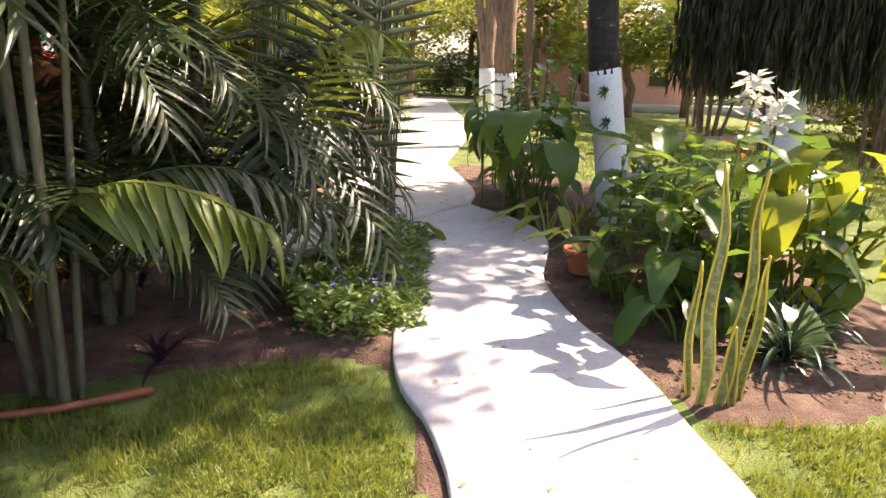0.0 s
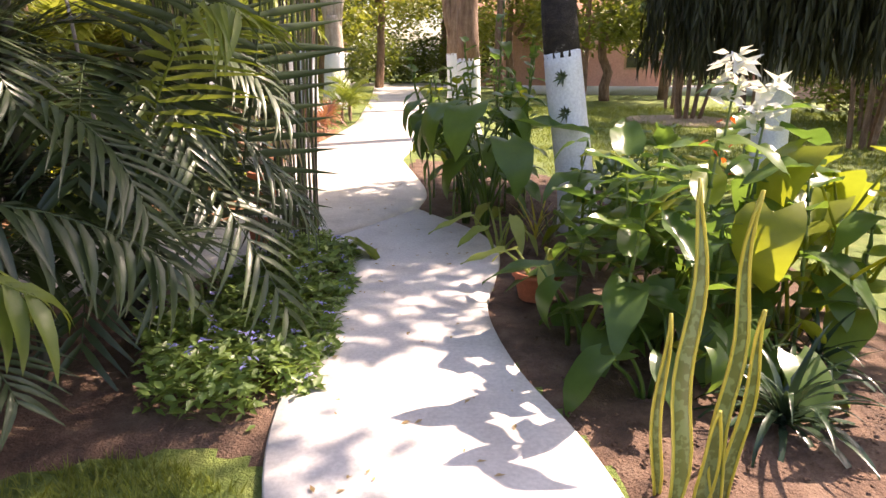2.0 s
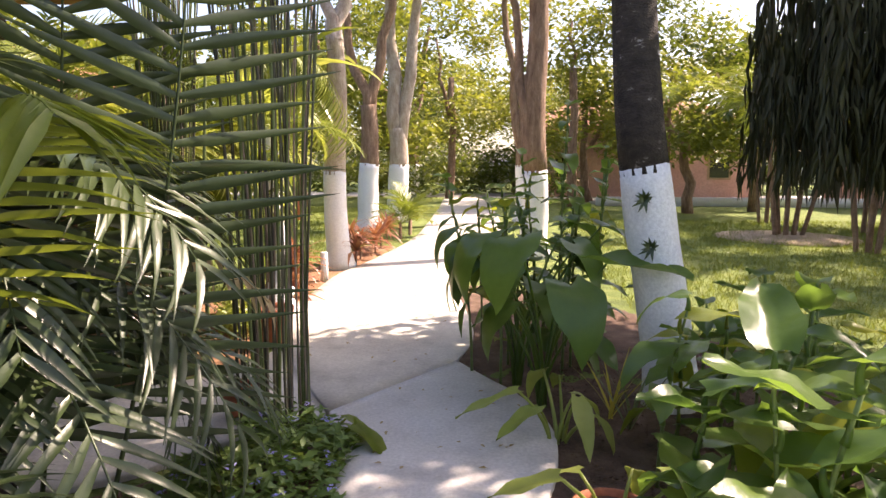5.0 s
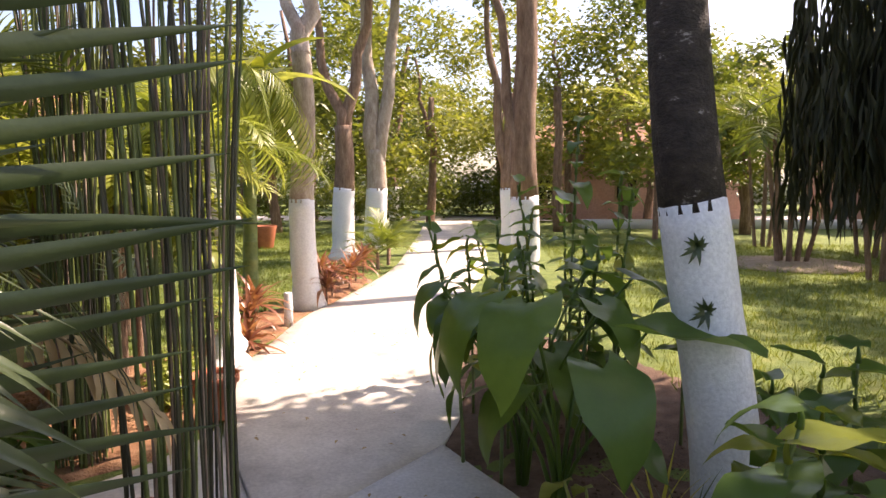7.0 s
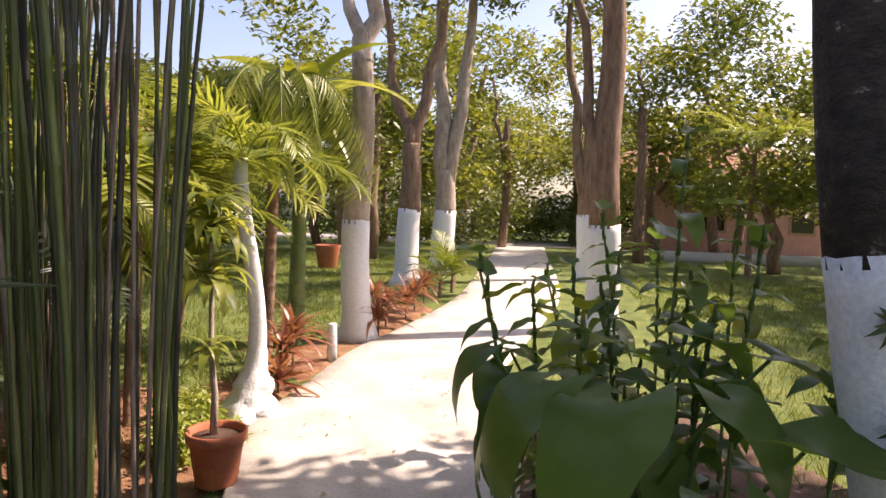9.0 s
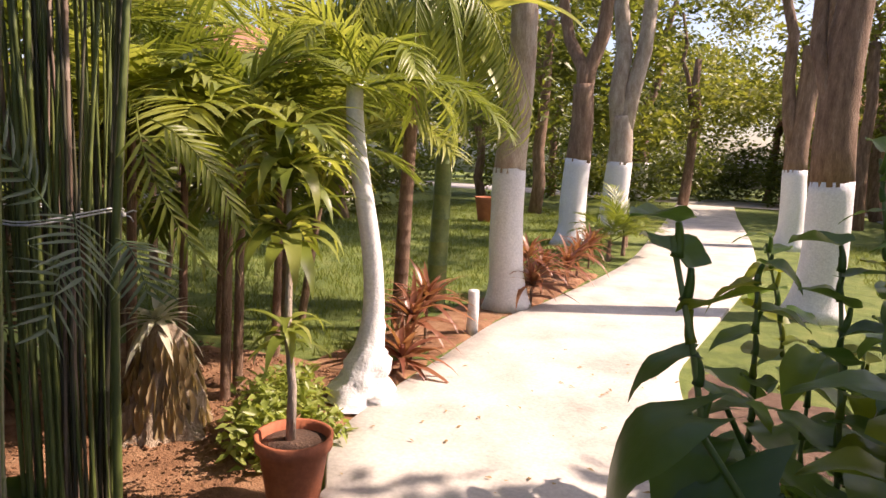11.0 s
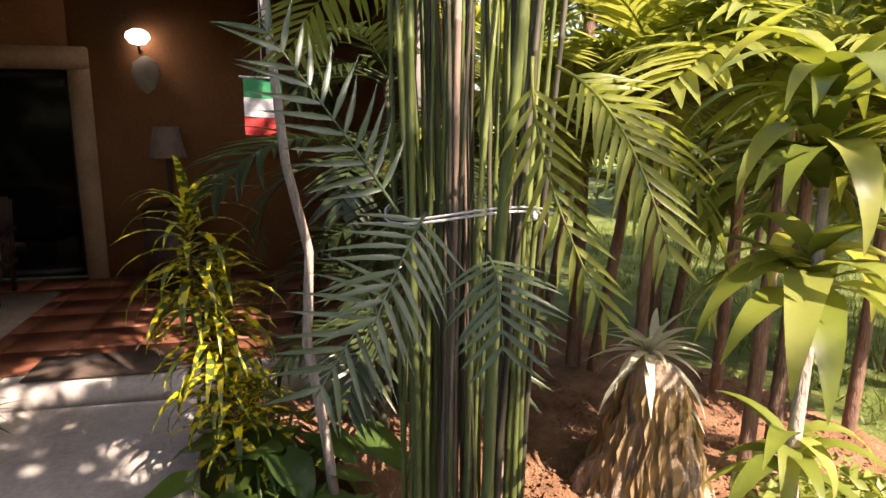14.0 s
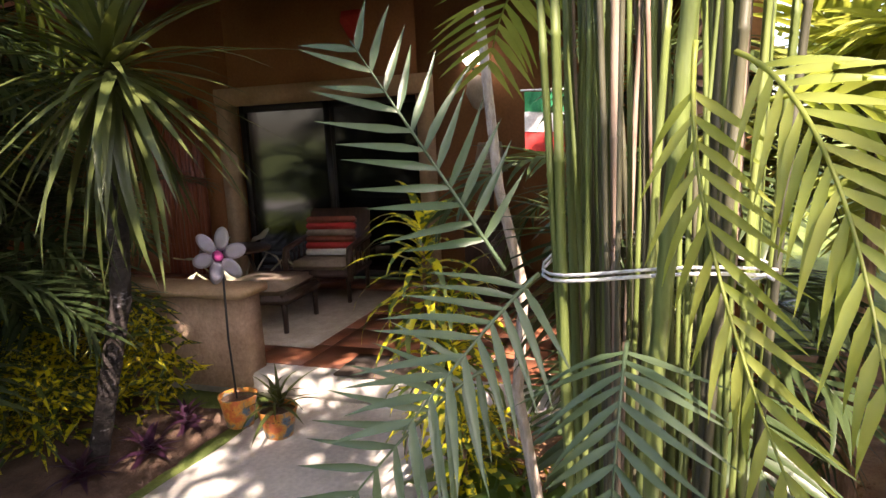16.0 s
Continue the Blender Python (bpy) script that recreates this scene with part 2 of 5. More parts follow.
def mesh_of(name, V, F, mats, smooth=True, index=None):
    me = bpy.data.meshes.new(name)
    me.from_pydata([tuple(v) for v in V], [], [tuple(f) for f in F])
    for m in (mats if isinstance(mats, (list, tuple)) else [mats]):
        me.materials.append(m)
    if smooth:
        me.polygons.foreach_set("use_smooth", [True] * len(me.polygons))
    if index is not None:
        me.polygons.foreach_set("material_index", index)
    me.update()
    return me


def empty(name, m, label, category, group="", kind=""):
    ob = new(name)
    ob.matrix_world = m
    ob.empty_display_size = 0.1
    return tagged(ob, label, category, group, kind)


def put(name, me, parent=None, m=None, label=""):
    ob = new(name, me)
    if parent:
        ob.parent = parent
    ob.matrix_local = m if m is not None else Matrix()
    if label:
        ob["label"] = label
    return ob


def join(*pieces):
    V, F = [], []
    for v, f in pieces:
        o = len(V)
        V += [tuple(p) for p in v]
        F += [tuple(i + o for i in q) for q in f]
    return V, F


def moved(g, m):
    return [tuple(m @ Vector(v)) for v in g[0]], g[1]


def tube(pts, radii, n=8, cap=True):
    P = [Vector(p) for p in pts]
    V, F = [], []
    side = Vector((1, 0, 0))
    for i, p in enumerate(P):
        d = (P[min(i + 1, len(P) - 1)] - P[max(i - 1, 0)]).normalized()
        if abs(d.dot(side)) > 0.95:
            side = Vector((0, 1, 0))
        a = (side - d * side.dot(d)).normalized()
        b = d.cross(a)
        side = a
        r = radii[i] if isinstance(radii, (list, tuple)) else radii
        for k in range(n):
            t = 2 * math.pi * k / n
            V.append(p + a * (r * math.cos(t)) + b * (r * math.sin(t)))
    for i in range(len(P) - 1):
        for k in range(n):
            k2 = (k + 1) % n
            F.append((i * n + k, i * n + k2, i * n + n + k2, i * n + n + k))
    if cap:
        F.append(tuple(range(n))[::-1])
        F.append(tuple(range((len(P) - 1) * n, len(P) * n)))
    return V, F


def lathe(prof, n=20):
    """Profile of (radius, height), from the outside bottom up and over the rim."""
    V, F = [], []
    for r, z in prof:
        for k in range(n):
            a = 2 * math.pi * k / n
            V.append((r * math.cos(a), r * math.sin(a), z))
    for i in range(len(prof) - 1):
        for k in range(n):
            k2 = (k + 1) % n
            F.append((i * n + k, i * n + k2, i * n + n + k2, i * n + n + k))
    F.append(tuple(range(n))[::-1])
    return V, F


def box(x0, y0, z0, x1, y1, z1, bev=0.006):
    bm = bmesh.new()
    bmesh.ops.create_cube(bm, size=1)
    for v in bm.verts:
        v.co = Vector(((x0 + x1) / 2 + v.co.x * (x1 - x0), (y0 + y1) / 2 + v.co.y * (y1 - y0), (z0 + z1) / 2 + v.co.z * (z1 - z0)))
    if bev:
        bmesh.ops.bevel(bm, geom=bm.edges[:], offset=bev, segments=2, affect='EDGES')
    bm.verts.index_update()
    g = [tuple(v.co) for v in bm.verts], [tuple(v.index for v in f.verts) for f in bm.faces]
    bm.free()
    return g


def blade(L, W, rise=30, droop=60, n=6, fold=0.25, base=0.35, point=1.6, sway=0.0):
    """A strap leaf from the origin along +x; it sets out at `rise` degrees and bends down by `droop`."""
    V, F = [], []
    p = Vector((0, 0, 0))
    for i in range(n + 1):
        s = i / n
        a = radians(rise - droop * s)
        w = W * 0.5 * min(1.0, base + s * 3) * max(0.02, (1 - s ** point))
        nrm = Vector((-math.sin(a), 0, math.cos(a)))
        y = Vector((0, 1, 0))
        off = y * (sway * s * s * L)
        V += [p + off + y * w + nrm * (w * fold), p + off, p + off - y * w + nrm * (w * fold)]
        p = p + Vector((math.cos(a), 0, math.sin(a))) * (L / n)
        if i:
            o = (i - 1) * 3
            F += [(o, o + 1, o + 4, o + 3), (o + 1, o + 2, o + 5, o + 4)]
    return V, F


def frond(L, pairs, leaf, W, rise=60, droop=110, hang=35, sweep=50, bare=0.22, seed=1, n=4, twist=0):
    """A feather palm leaf: a bent rachis from the origin along +x and leaflets on both sides."""
    r = random.Random(seed)
    pts, dirs = [], []
    p = Vector((0, 0, 0))
    N = 14
    for i in range(N + 1):
        a = radians(rise - droop * (i / N) ** 1.2)
        d = Vector((math.cos(a), 0, math.sin(a)))
        pts.append(p.copy())
        dirs.append(d)
        p = p + d * (L / N)
    out = [tube(pts, [0.014 * L * (1 - 0.85 * i / N) * 0.6 + 0.002 for i in range(N + 1)], 5)]
    for i in range(pairs):
        s = bare + (1 - bare) * (i + 0.5) / pairs
        k = min(N - 1, int(s * N))
        q = pts[k].lerp(pts[k + 1], s * N - k)
        d = dirs[k]
        size = leaf * (0.55 + 0.9 * math.sin(math.pi * min(1, 0.15 + 0.8 * (s - bare) / (1 - bare)))) / 1.45
        for sg in (1, -1):
            side = Vector((0, sg, 0))
            up = d.cross(side) * sg if sg == 1 else side.cross(d)
            up = Vector((-d.z, 0, d.x))
            sw = radians(sweep - 22 * s + r.uniform(-5, 5))
            x = (side * math.sin(sw) + d * math.cos(sw)).normalized()
            h = radians(r.uniform(-8, 10) + 8)
            x = (x * math.cos(h) + up * math.sin(h)).normalized()
            z = (up - x * up.dot(x)).normalized()
            m = Matrix((x, z.cross(x), z)).transposed().to_4x4()
            b = blade(size * r.uniform(0.9, 1.08), W, 0, hang * r.uniform(0.6, 1.4), n, 0.35, 0.4, 1.7, r.uniform(-0.08, 0.08))
            out.append(moved(b, Matrix.Translation(q) @ m))
    return join(*out)


def broad(L, W, stem=0.0, rise=70, tilt=-35, heart=0.25, wave=0.03, n=7, seed=0, roll=0.12):
    """A broad leaf on a stalk: stalk from the origin upward, blade bending over along +x."""
    r = random.Random(seed)
    out = []
    q = Vector((0, 0, 0))
    if stem:
        pts = []
        for i in range(6):
            s = i / 5
            pts.append(Vector((stem * 0.38 * s * s, 0, stem * s)))
        out.append(tube(pts, [0.014 - 0.007 * i / 5 for i in range(6)], 6))
        q = pts[-1]
    V, F = [], []
    cols = 6
    ph = r.uniform(0, 6)
    for i in range(n + 1):
        s = i / n
        prof = (math.sin(math.pi * min(1.0, 0.12 + 0.88 * s)) ** 0.75) * (1.15 - 0.45 * s) if s < 1 else 0.01
        a = radians(tilt * (0.35 + 0.9 * s))
        cx = L * (s - heart * 0.0) * math.cos(a)
        cz = L * s * math.sin(a)
        for j in range(cols + 1):
            u = j / cols * 2 - 1
            back = heart * L * abs(u) ** 1.5 * (1 - s) ** 2
            y = u * W * 0.5 * max(prof, 0.01)
            z = cz + abs(u) * W * roll * prof * 1.0 + wave * L * math.sin(ph + s * 11 + u * 2) * abs(u)
            V.append(q + Vector((cx - back, y, z)))
    for i in range(n):
        for j in range(cols):
            o = i * (cols + 1) + j
            F.append((o, o + 1, o + cols + 2, o + cols + 1))
    out.append((V, F))
    return join(*out)


def scatter(name, base, mats4, material):
    """One mesh of many copies of a small leaf."""
    bv = np.array(base[0], float)
    M4 = np.array(mats4, float)
    v = np.einsum('nij,kj->nki', M4[:, :3, :3], bv) + M4[:, None, :3, 3]
    k = len(bv)
    faces = []
    for f in base[1]:
        faces.append(np.array(f)[None, :] + k * np.arange(len(M4))[:, None])
    F = []
    for a in faces:
        F += a.tolist()
    return mesh_of(name, v.reshape(-1, 3).tolist(), F, material)


def rand_mats(places, smin, smax, seed, flat=1.0):
    r = random.Random(seed)
    out = []
    for p in places:
        e = Euler((r.uniform(-1, 1) * flat, r.uniform(-0.9, 0.7) * flat, r.uniform(0, 6.283)))
        s = r.uniform(smin, smax)
        out.append(np.array(Matrix.LocRotScale(Vector(p), e, Vector((s, s, s)))))
    return out


LEAF = ([(0, 0, 0), (0.4, 0.22, 0.05), (1, 0, -0.12), (0.4, -0.22, 0.05)], [(0, 1, 2), (0, 2, 3)])
LEAF_LONG = ([(0, 0, 0), (0.35, 0.09, 0.03), (1, 0, -0.25), (0.35, -0.09, 0.03)], [(0, 1, 2), (0, 2, 3)])
BLADE = ([(-0.06, 0, 0), (0.06, 0, 0), (0.12, 0.25, 1)], [(0, 1, 2)])


def blob_points(centres, count, seed):
    """Points near the shells of several uneven ellipsoids."""
    r = random.Random(seed)
    out = []
    w = [c[3] ** 2 for c in centres]
    for c in r.choices(centres, w, k=count):
        v = Vector((r.gauss(0, 1), r.gauss(0, 1), r.gauss(0, 1))).normalized() * (r.random() ** 0.4) * c[3]
        out.append((c[0] + v.x, c[1] + v.y, c[2] + v.z * c[4]))
    return out


def turn(x, y, z, yaw, tilt=0, s=1.0):
    return Matrix.Translation((x, y, z)) @ Euler((0, radians(-tilt), radians(yaw))).to_matrix().to_4x4() @ Matrix.Diagonal((s, s, s, 1))


def flat_poly(name, pts, z, material, label, thick=0.0, relief=0.0, step=0.25):
    """A sheet of ground inside a closed outline, gently uneven."""
    xs, ys = [p[0] for p in pts], [p[1] for p in pts]

    def inside(x, y):
        c = False
        j = len(pts) - 1
        for i in range(len(pts)):
            if (pts[i][1] > y) != (pts[j][1] > y) and x < (pts[j][0] - pts[i][0]) * (y - pts[i][1]) / (pts[j][1] - pts[i][1]) + pts[i][0]:
                c = not c
            j = i
        return c
    V, F, idx, used = [], [], {}, {}
    nx, ny = int((max(xs) - min(xs)) / step) + 1, int((max(ys) - min(ys)) / step) + 1
    for i in range(nx):
        for j in range(ny):
            x, y = min(xs) + i * step, min(ys) + j * step
            if not inside(x + step / 2, y + step / 2):
                continue
            q = []
            for a, b in ((i, j), (i + 1, j), (i + 1, j + 1), (i, j + 1)):
                if (a, b) not in idx:
                    idx[a, b] = len(V)
                    px, py = min(xs) + a * step, min(ys) + b * step
                    V.append((px, py, z + relief * (noise.noise((px * 1.7, py * 1.7, 0.3)) + 0.5 * noise.noise((px * 5, py * 5, 1.3)))))
                q.append(idx[a, b])
                used[idx[a, b]] = used.get(idx[a, b], 0) + 1
            F.append(tuple(q))
    V = [v if used[i] == 4 else (v[0] + 0.03 * noise.noise((v[0] * 9, v[1] * 9, 2)), v[1] + 0.03 * noise.noise((v[1] * 9, v[0] * 9, 7)), G - 0.01) for i, v in enumerate(V)]
    ob = put(name, mesh_of(name, V, F, material))
    return tagged(ob, label, "ground", kind="structure"), inside


def smooth_chain(pts, per=6):
    """Catmull-Rom through the points."""
    P = [Vector((*p, 0)) for p in pts]
    P = [P[0] * 2 - P[1]] + P + [P[-1] * 2 - P[-2]]
    out = []
    for i in range(1, len(P) - 2):
        for k in range(per):
            t = k / per
            a, b, c, d = P[i - 1:i + 3]
            out.append(0.5 * ((2 * b) + (c - a) * t + (2 * a - 5 * b + 4 * c - d) * t * t + (3 * b - a - 3 * c + d) * t ** 3))
    out.append(P[-2])
    return out


def resample(ch, n):
    acc = [0]
    for a, b in zip(ch, ch[1:]):
        acc.append(acc[-1] + (b - a).length)
    out, j = [], 0
    for i in range(n):
        d = acc[-1] * i / (n - 1)
        while j < len(ch) - 2 and acc[j + 1] < d:
            j += 1
        out.append(ch[j].lerp(ch[j + 1], (d - acc[j]) / max(1e-6, acc[j + 1] - acc[j])))
    return out


def slab(name, left, right, z, material, label, n=80, across=8, thick=0.09):
    """A cast path between two edges, with a rounded arris and slightly wavering level."""
    A, B = resample(smooth_chain(left), n), resample(smooth_chain(right), n)
    V, F = [], []
    w = across + 5
    for a, b in zip(A, B):
        d = (b - a).normalized()
        row = [(a + d * 0.006, z - thick), (a, z - 0.012), (a + d * 0.012, z)]
        for k in range(1, across):
            p = a.lerp(b, k / across)
            row.append((p, z + 0.004 * noise.noise((p.x * 1.2, p.y * 1.2, 0))))
        row += [(b - d * 0.012, z), (b, z - 0.012), (b - d * 0.006, z - thick)]
        V += [(p.x, p.y, h) for p, h in row]
    for i in range(n - 1):
        for k in range(w - 1):
            F.append((i * w + k, i * w + k + 1, i * w + w + k + 1, i * w + w + k))
    F += [tuple(range(w)), tuple(range((n - 1) * w, n * w))[::-1]]
    return tagged(put(name, mesh_of(name, V, F, material)), label, "path", kind="structure")


# ---- ground, beds and paths ----
G = -0.05
V, F = [], []
xs = [-300, -120, -60, -30, -15, 0, 15, 30, 60, 120, 300]
for y in xs:
    for x in xs:
        V.append((x, y + 10, G))
for i in range(10):
    for j in range(10):
        F.append((i * 11 + j, i * 11 + j + 1, i * 11 + j + 12, i * 11 + j + 11))
tagged(put("ground", mesh_of("ground", V, F, LAWN)), "patchy green garden lawn, mown short", "lawn", kind="structure")
right_edge = [(1.95, -4), (1.5, 0), (1.33, 1.2), (1.26, 2.14), (1.2, 2.58), (1.16, 3.03), (1.08, 3.43), (0.94, 3.89), (0.86, 4.37), (0.84, 4.82), (0.93, 5.3), (1.03, 5.8), (1.03, 6.3), (0.86, 6.8), (0.6, 7.2), (0.37, 7.57)]
left_edge = [(0.4, -4), (0.2, 0), (0.12, 1.2), (0.08, 2.09), (0.03, 2.42), (-0.05, 2.7), (-0.16, 2.97), (-0.23, 3.37), (-0.25, 3.89), (-0.23, 4.44), (-0.16, 4.95), (-0.1, 5.4), (-0.2, 5.9), (-0.38, 6.38)]
slab("path_1", left_edge, right_edge, 0.0, CONCRETE, "winding pale concrete garden path, smooth and sun-flecked", 110)
far_left = [(-0.385, 6.385), (-0.8, 7.1), (-1.18, 7.8), (-1.24, 8.14), (-1.52, 8.6), (-1.6, 9.3), (-1.61, 10.2), (-1.62, 11.6), (-1.4, 13.1), (-1.14, 16.15), (-1.24, 19.8), (-1.5, 26), (-1.9, 33)]
far_right = [(0.365, 7.575), (0.46, 8.1), (0.46, 8.6), (0.4, 9.1), (0.22, 10.2), (0.12, 11.0), (0.21, 11.9), (0.54, 14.66), (0.75, 17), (0.7, 21), (0.4, 27), (0.2, 33)]
slab("path_2", far_left, far_right, -0.004, CONCRETE2, "broad pale concrete path with weathered grey patches", 110)
porch_south = [(-0.4, 6.375), (-0.85, 5.9), (-1.3, 5.38), (-2.0, 5.1), (-2.63, 5.04), (-3.22, 5.08), (-3.84, 5.02)]
porch_north = [(-1.2, 7.8), (-1.3, 7.4), (-1.55, 6.95), (-1.95, 6.68), (-2.35, 6.52), (-2.75, 6.43), (-3.3, 6.36), (-3.84, 6.32)]
slab("path_3", porch_south, porch_north, -0.008, CONCRETE2, "pale concrete side path leading to a porch step", 60)


def bed(name, pts, material, label, relief=0.03):
    ob, _ = flat_poly(name, pts, G + 0.022, material, label, relief=relief, step=0.07)
    return ob


bed("flower_bed_1", [(1.3, 2.7), (2.1, 2.75), (3.2, 3.4), (3.4, 5.2), (3.2, 7.6), (2.4, 9.2), (1.6, 10.6), (0.25, 11.2), (0.2, 9.9), (0.38, 8.7), (0.3, 7.7), (0.8, 6.8), (0.95, 6.2), (0.95, 5.6), (0.78, 4.9), (0.8, 4.3), (1.0, 3.6)], SOIL, "bare dark soil bed with leaf litter beside the path")
bed("flower_bed_2", [(-5.0, 2.7), (-2.2, 2.75), (-1.2, 3.15), (-0.5, 3.35), (-0.12, 3.1), (-0.1, 2.2), (0.0, 2.0), (0.2, 2.1), (0.1, 2.7), (-0.1, 3.4), (-0.1, 5.6), (-0.5, 6.2), (-0.9, 5.7), (-1.4, 5.2), (-2.2, 4.95), (-3.7, 4.9), (-3.7, 2.7)], SOIL, "dark brown soil bed under palms and ground cover")
bed("flower_bed_3", [(-3.8, 6.4), (-2.6, 6.55), (-1.8, 6.9), (-1.4, 7.3), (-1.3, 8.0), (-1.55, 8.7), (-1.66, 9.5), (-1.66, 11.6), (-1.45, 13.2), (-1.3, 15), (-2.0, 15), (-2.3, 11.5), (-2.5, 9.8), (-3.4, 9.6), (-4.2, 9.2), (-5.5, 8.5), (-5.5, 7.6), (-3.8, 7.6)], SOIL_RED, "sunlit reddish-brown soil bed strewn with dry bits")
bed("flower_bed_4", [(2.1, 2.95), (3.1, 2.7), (4.2, 3.0), (4.4, 4.4), (3.2, 4.6), (3.1, 3.6)], SAND, "bare sandy trodden soil beside the lawn")


def pebbles(name, area, count, seed, material, label, smin=0.008, smax=0.03):
    r = random.Random(seed)
    base = ([(0.5, 0, 0), (0, 0.5, 0), (-0.5, 0, 0), (0, -0.5, 0), (0, 0, 0.35), (0, 0, -0.2)],
            [(0, 1, 4), (1, 2, 4), (2, 3, 4), (3, 0, 4), (1, 0, 5), (2, 1, 5), (3, 2, 5), (0, 3, 5)])
    P = [(r.uniform(area[0], area[2]), r.uniform(area[1], area[3]), G + 0.035) for _ in range(count)]
    me = scatter(name, base, rand_mats(P, smin, smax, seed, 0.3), material)
    tagged(put(name, me), label, "litter", kind="stuff")


pebbles("soil_clods", (1.05, 3.0, 2.6, 8.0), 2500, 3, SOIL, "small brown soil clods and crumbs on the bed")
pebbles("soil_crumbs", (-3.6, 7.2, -1.7, 9.6), 2500, 4, SOIL_RED, "reddish crumbs and chips on bare soil")


def in_any(x, y):
    return (x > 1.27 and 0 < y < 2.72 and x < 4.5) or (x < 0.0 and 0.5 < y < 3.1 and x > -2.6)


def grass(name, x0, y0, x1, y1, count, h0, h1, seed, label, skip=None):
    r = random.Random(seed)
    P = []
    while len(P) < count:
        x, y = r.uniform(x0, x1), r.uniform(y0, y1)
        if skip and skip(x, y):
            continue
        if noise.noise((x * 2.2, y * 2.2, 5)) < -0.22 and r.random() < 0.8:
            continue
        P.append((x, y, G))
    mats = []
    for p in P:
        e = Euler((r.uniform(-0.6, 0.6), r.uniform(-0.6, 0.6), r.uniform(0, 6.283)))
        s = r.uniform(h0, h1)
        mats.append(np.array(Matrix.LocRotScale(Vector(p), e, Vector((s, s, s)))))
    tagged(put(name, scatter(name, BLADE, mats, L_GRASS)), label, "grass", kind="stuff")


grass("lawn_grass", -3.2, 0.3, 0.0, 3.25, 42000, 0.03, 0.08, 11, "short green lawn grass with worn patches", lambda x, y: y > 3.2 + 0.25 * noise.noise((x * 2, 0, 0)) - (0.5 if x < -1.3 else 0) or x > 0.02 - max(0, (y - 2.0)) * 0.25)
grass("lawn_grass", 1.3, 0.5, 4.6, 2.75, 30000, 0.03, 0.08, 12, "short sunlit yellow-green lawn grass")
grass("lawn_grass", 2.2, 7.5, 12, 22, 45000, 0.05, 0.12, 13, "bright sunlit lawn grass", lambda x, y: (x < 3.2 and y < 8.6))
grass("lawn_grass", -9, 9.8, -2.0, 26, 40000, 0.05, 0.12, 14, "bright sunlit lawn grass with tree shadows", lambda x, y: x > -2.3 and y < 15)

# ---- trees ----
def limb(a, b, r0, r1, seed, n=6, wob=0.12):
    r = random.Random(seed)
    a, b = Vector(a), Vector(b)
    pts = []
    for i in range(n + 1):
        s = i / n
        p = a.lerp(b, s)
        if 0 < i:
            p += Vector((r.uniform(-1, 1), r.uniform(-1, 1), 0)) * wob
        pts.append(p)
    return tube(pts, [r0 + (r1 - r0) * i / n for i in range(n + 1)], 10)


def painted_tree(x, y, band, rad, top, label, seed, limbs, crown, leaves=4000, size=(0.12, 0.26), bark=BARK, lean=(0, 0), leaf=L_TREE, flare=1.5, group="white-painted trees"):
    """A garden tree with a lime-washed foot: trunk, band, limbs and an airy crown."""
    t = empty("tree", Matrix.Translation((x, y, G)), label, "tree", group)
    r = random.Random(seed)
    n = 12

    def centre(z):
        return Vector((lean[0] * z / band + 0.03 * math.sin(z * 2.1 + seed), lean[1] * z / band + 0.03 * math.cos(z * 1.7 + seed), z))

    def ring_r(z):
        return rad * (1 + (flare - 1) * max(0, 1 - z / 0.5) ** 2) * (1 - 0.05 * z)
    zs = [band * i / n for i in range(n + 1)]
    g = tube([centre(z) for z in zs], [ring_r(z) for z in zs], 16)
    V = []
    for v in g[0]:
        k = 1 + 0.07 * noise.noise((v[0] * 6 + seed, v[1] * 6, v[2] * 2)) + 0.1 * max(0, 1 - v[2] / 0.35) * noise.noise((v[0] * 9, v[1] * 9, seed))
        c = centre(v[2])
        V.append((c.x + (v[0] - c.x) * k, c.y + (v[1] - c.y) * k, v[2] + (0.025 * noise.noise((v[0] * 12, v[1] * 12, 3)) if v[2] > band * 0.95 else 0)))
    put("painted_foot", mesh_of("painted_foot", V, g[1], LIME), t, label="uneven white lime-wash on the lower trunk")
    zs = [band - 0.05 + (top - band + 0.05) * i / 10 for i in range(11)]
    put("trunk", mesh_of("trunk", *tube([centre(z) for z in zs], [ring_r(z) * 0.985 * (1 - 0.3 * (z - band) / top) for z in zs], 14), bark), t)
    tip = centre(top)
    for i, (dx, dy, z0, z1, r0) in enumerate(limbs):
        a = centre(min(z0, top))
        put("limb", mesh_of("limb", *limb(a, a + Vector((dx, dy, z1 - z0)), r0, r0 * 0.45, seed * 7 + i), bark), t)
    cs = [(c[0], c[1], c[2], c[3], c[4] if len(c) > 4 else 0.7) for c in crown]
    put("crown", scatter("crown", LEAF, rand_mats(blob_points(cs, leaves, seed), size[0], size[1], seed + 1), leaf), t)
    return t


def ball(cx, cy, cz, spread, k, rr, seed):
    r = random.Random(seed)
    return [(cx + r.uniform(-spread, spread), cy + r.uniform(-spread, spread), cz + r.uniform(-spread, spread) * 0.5, rr * r.uniform(0.6, 1.2), 0.7) for _ in range(k)]


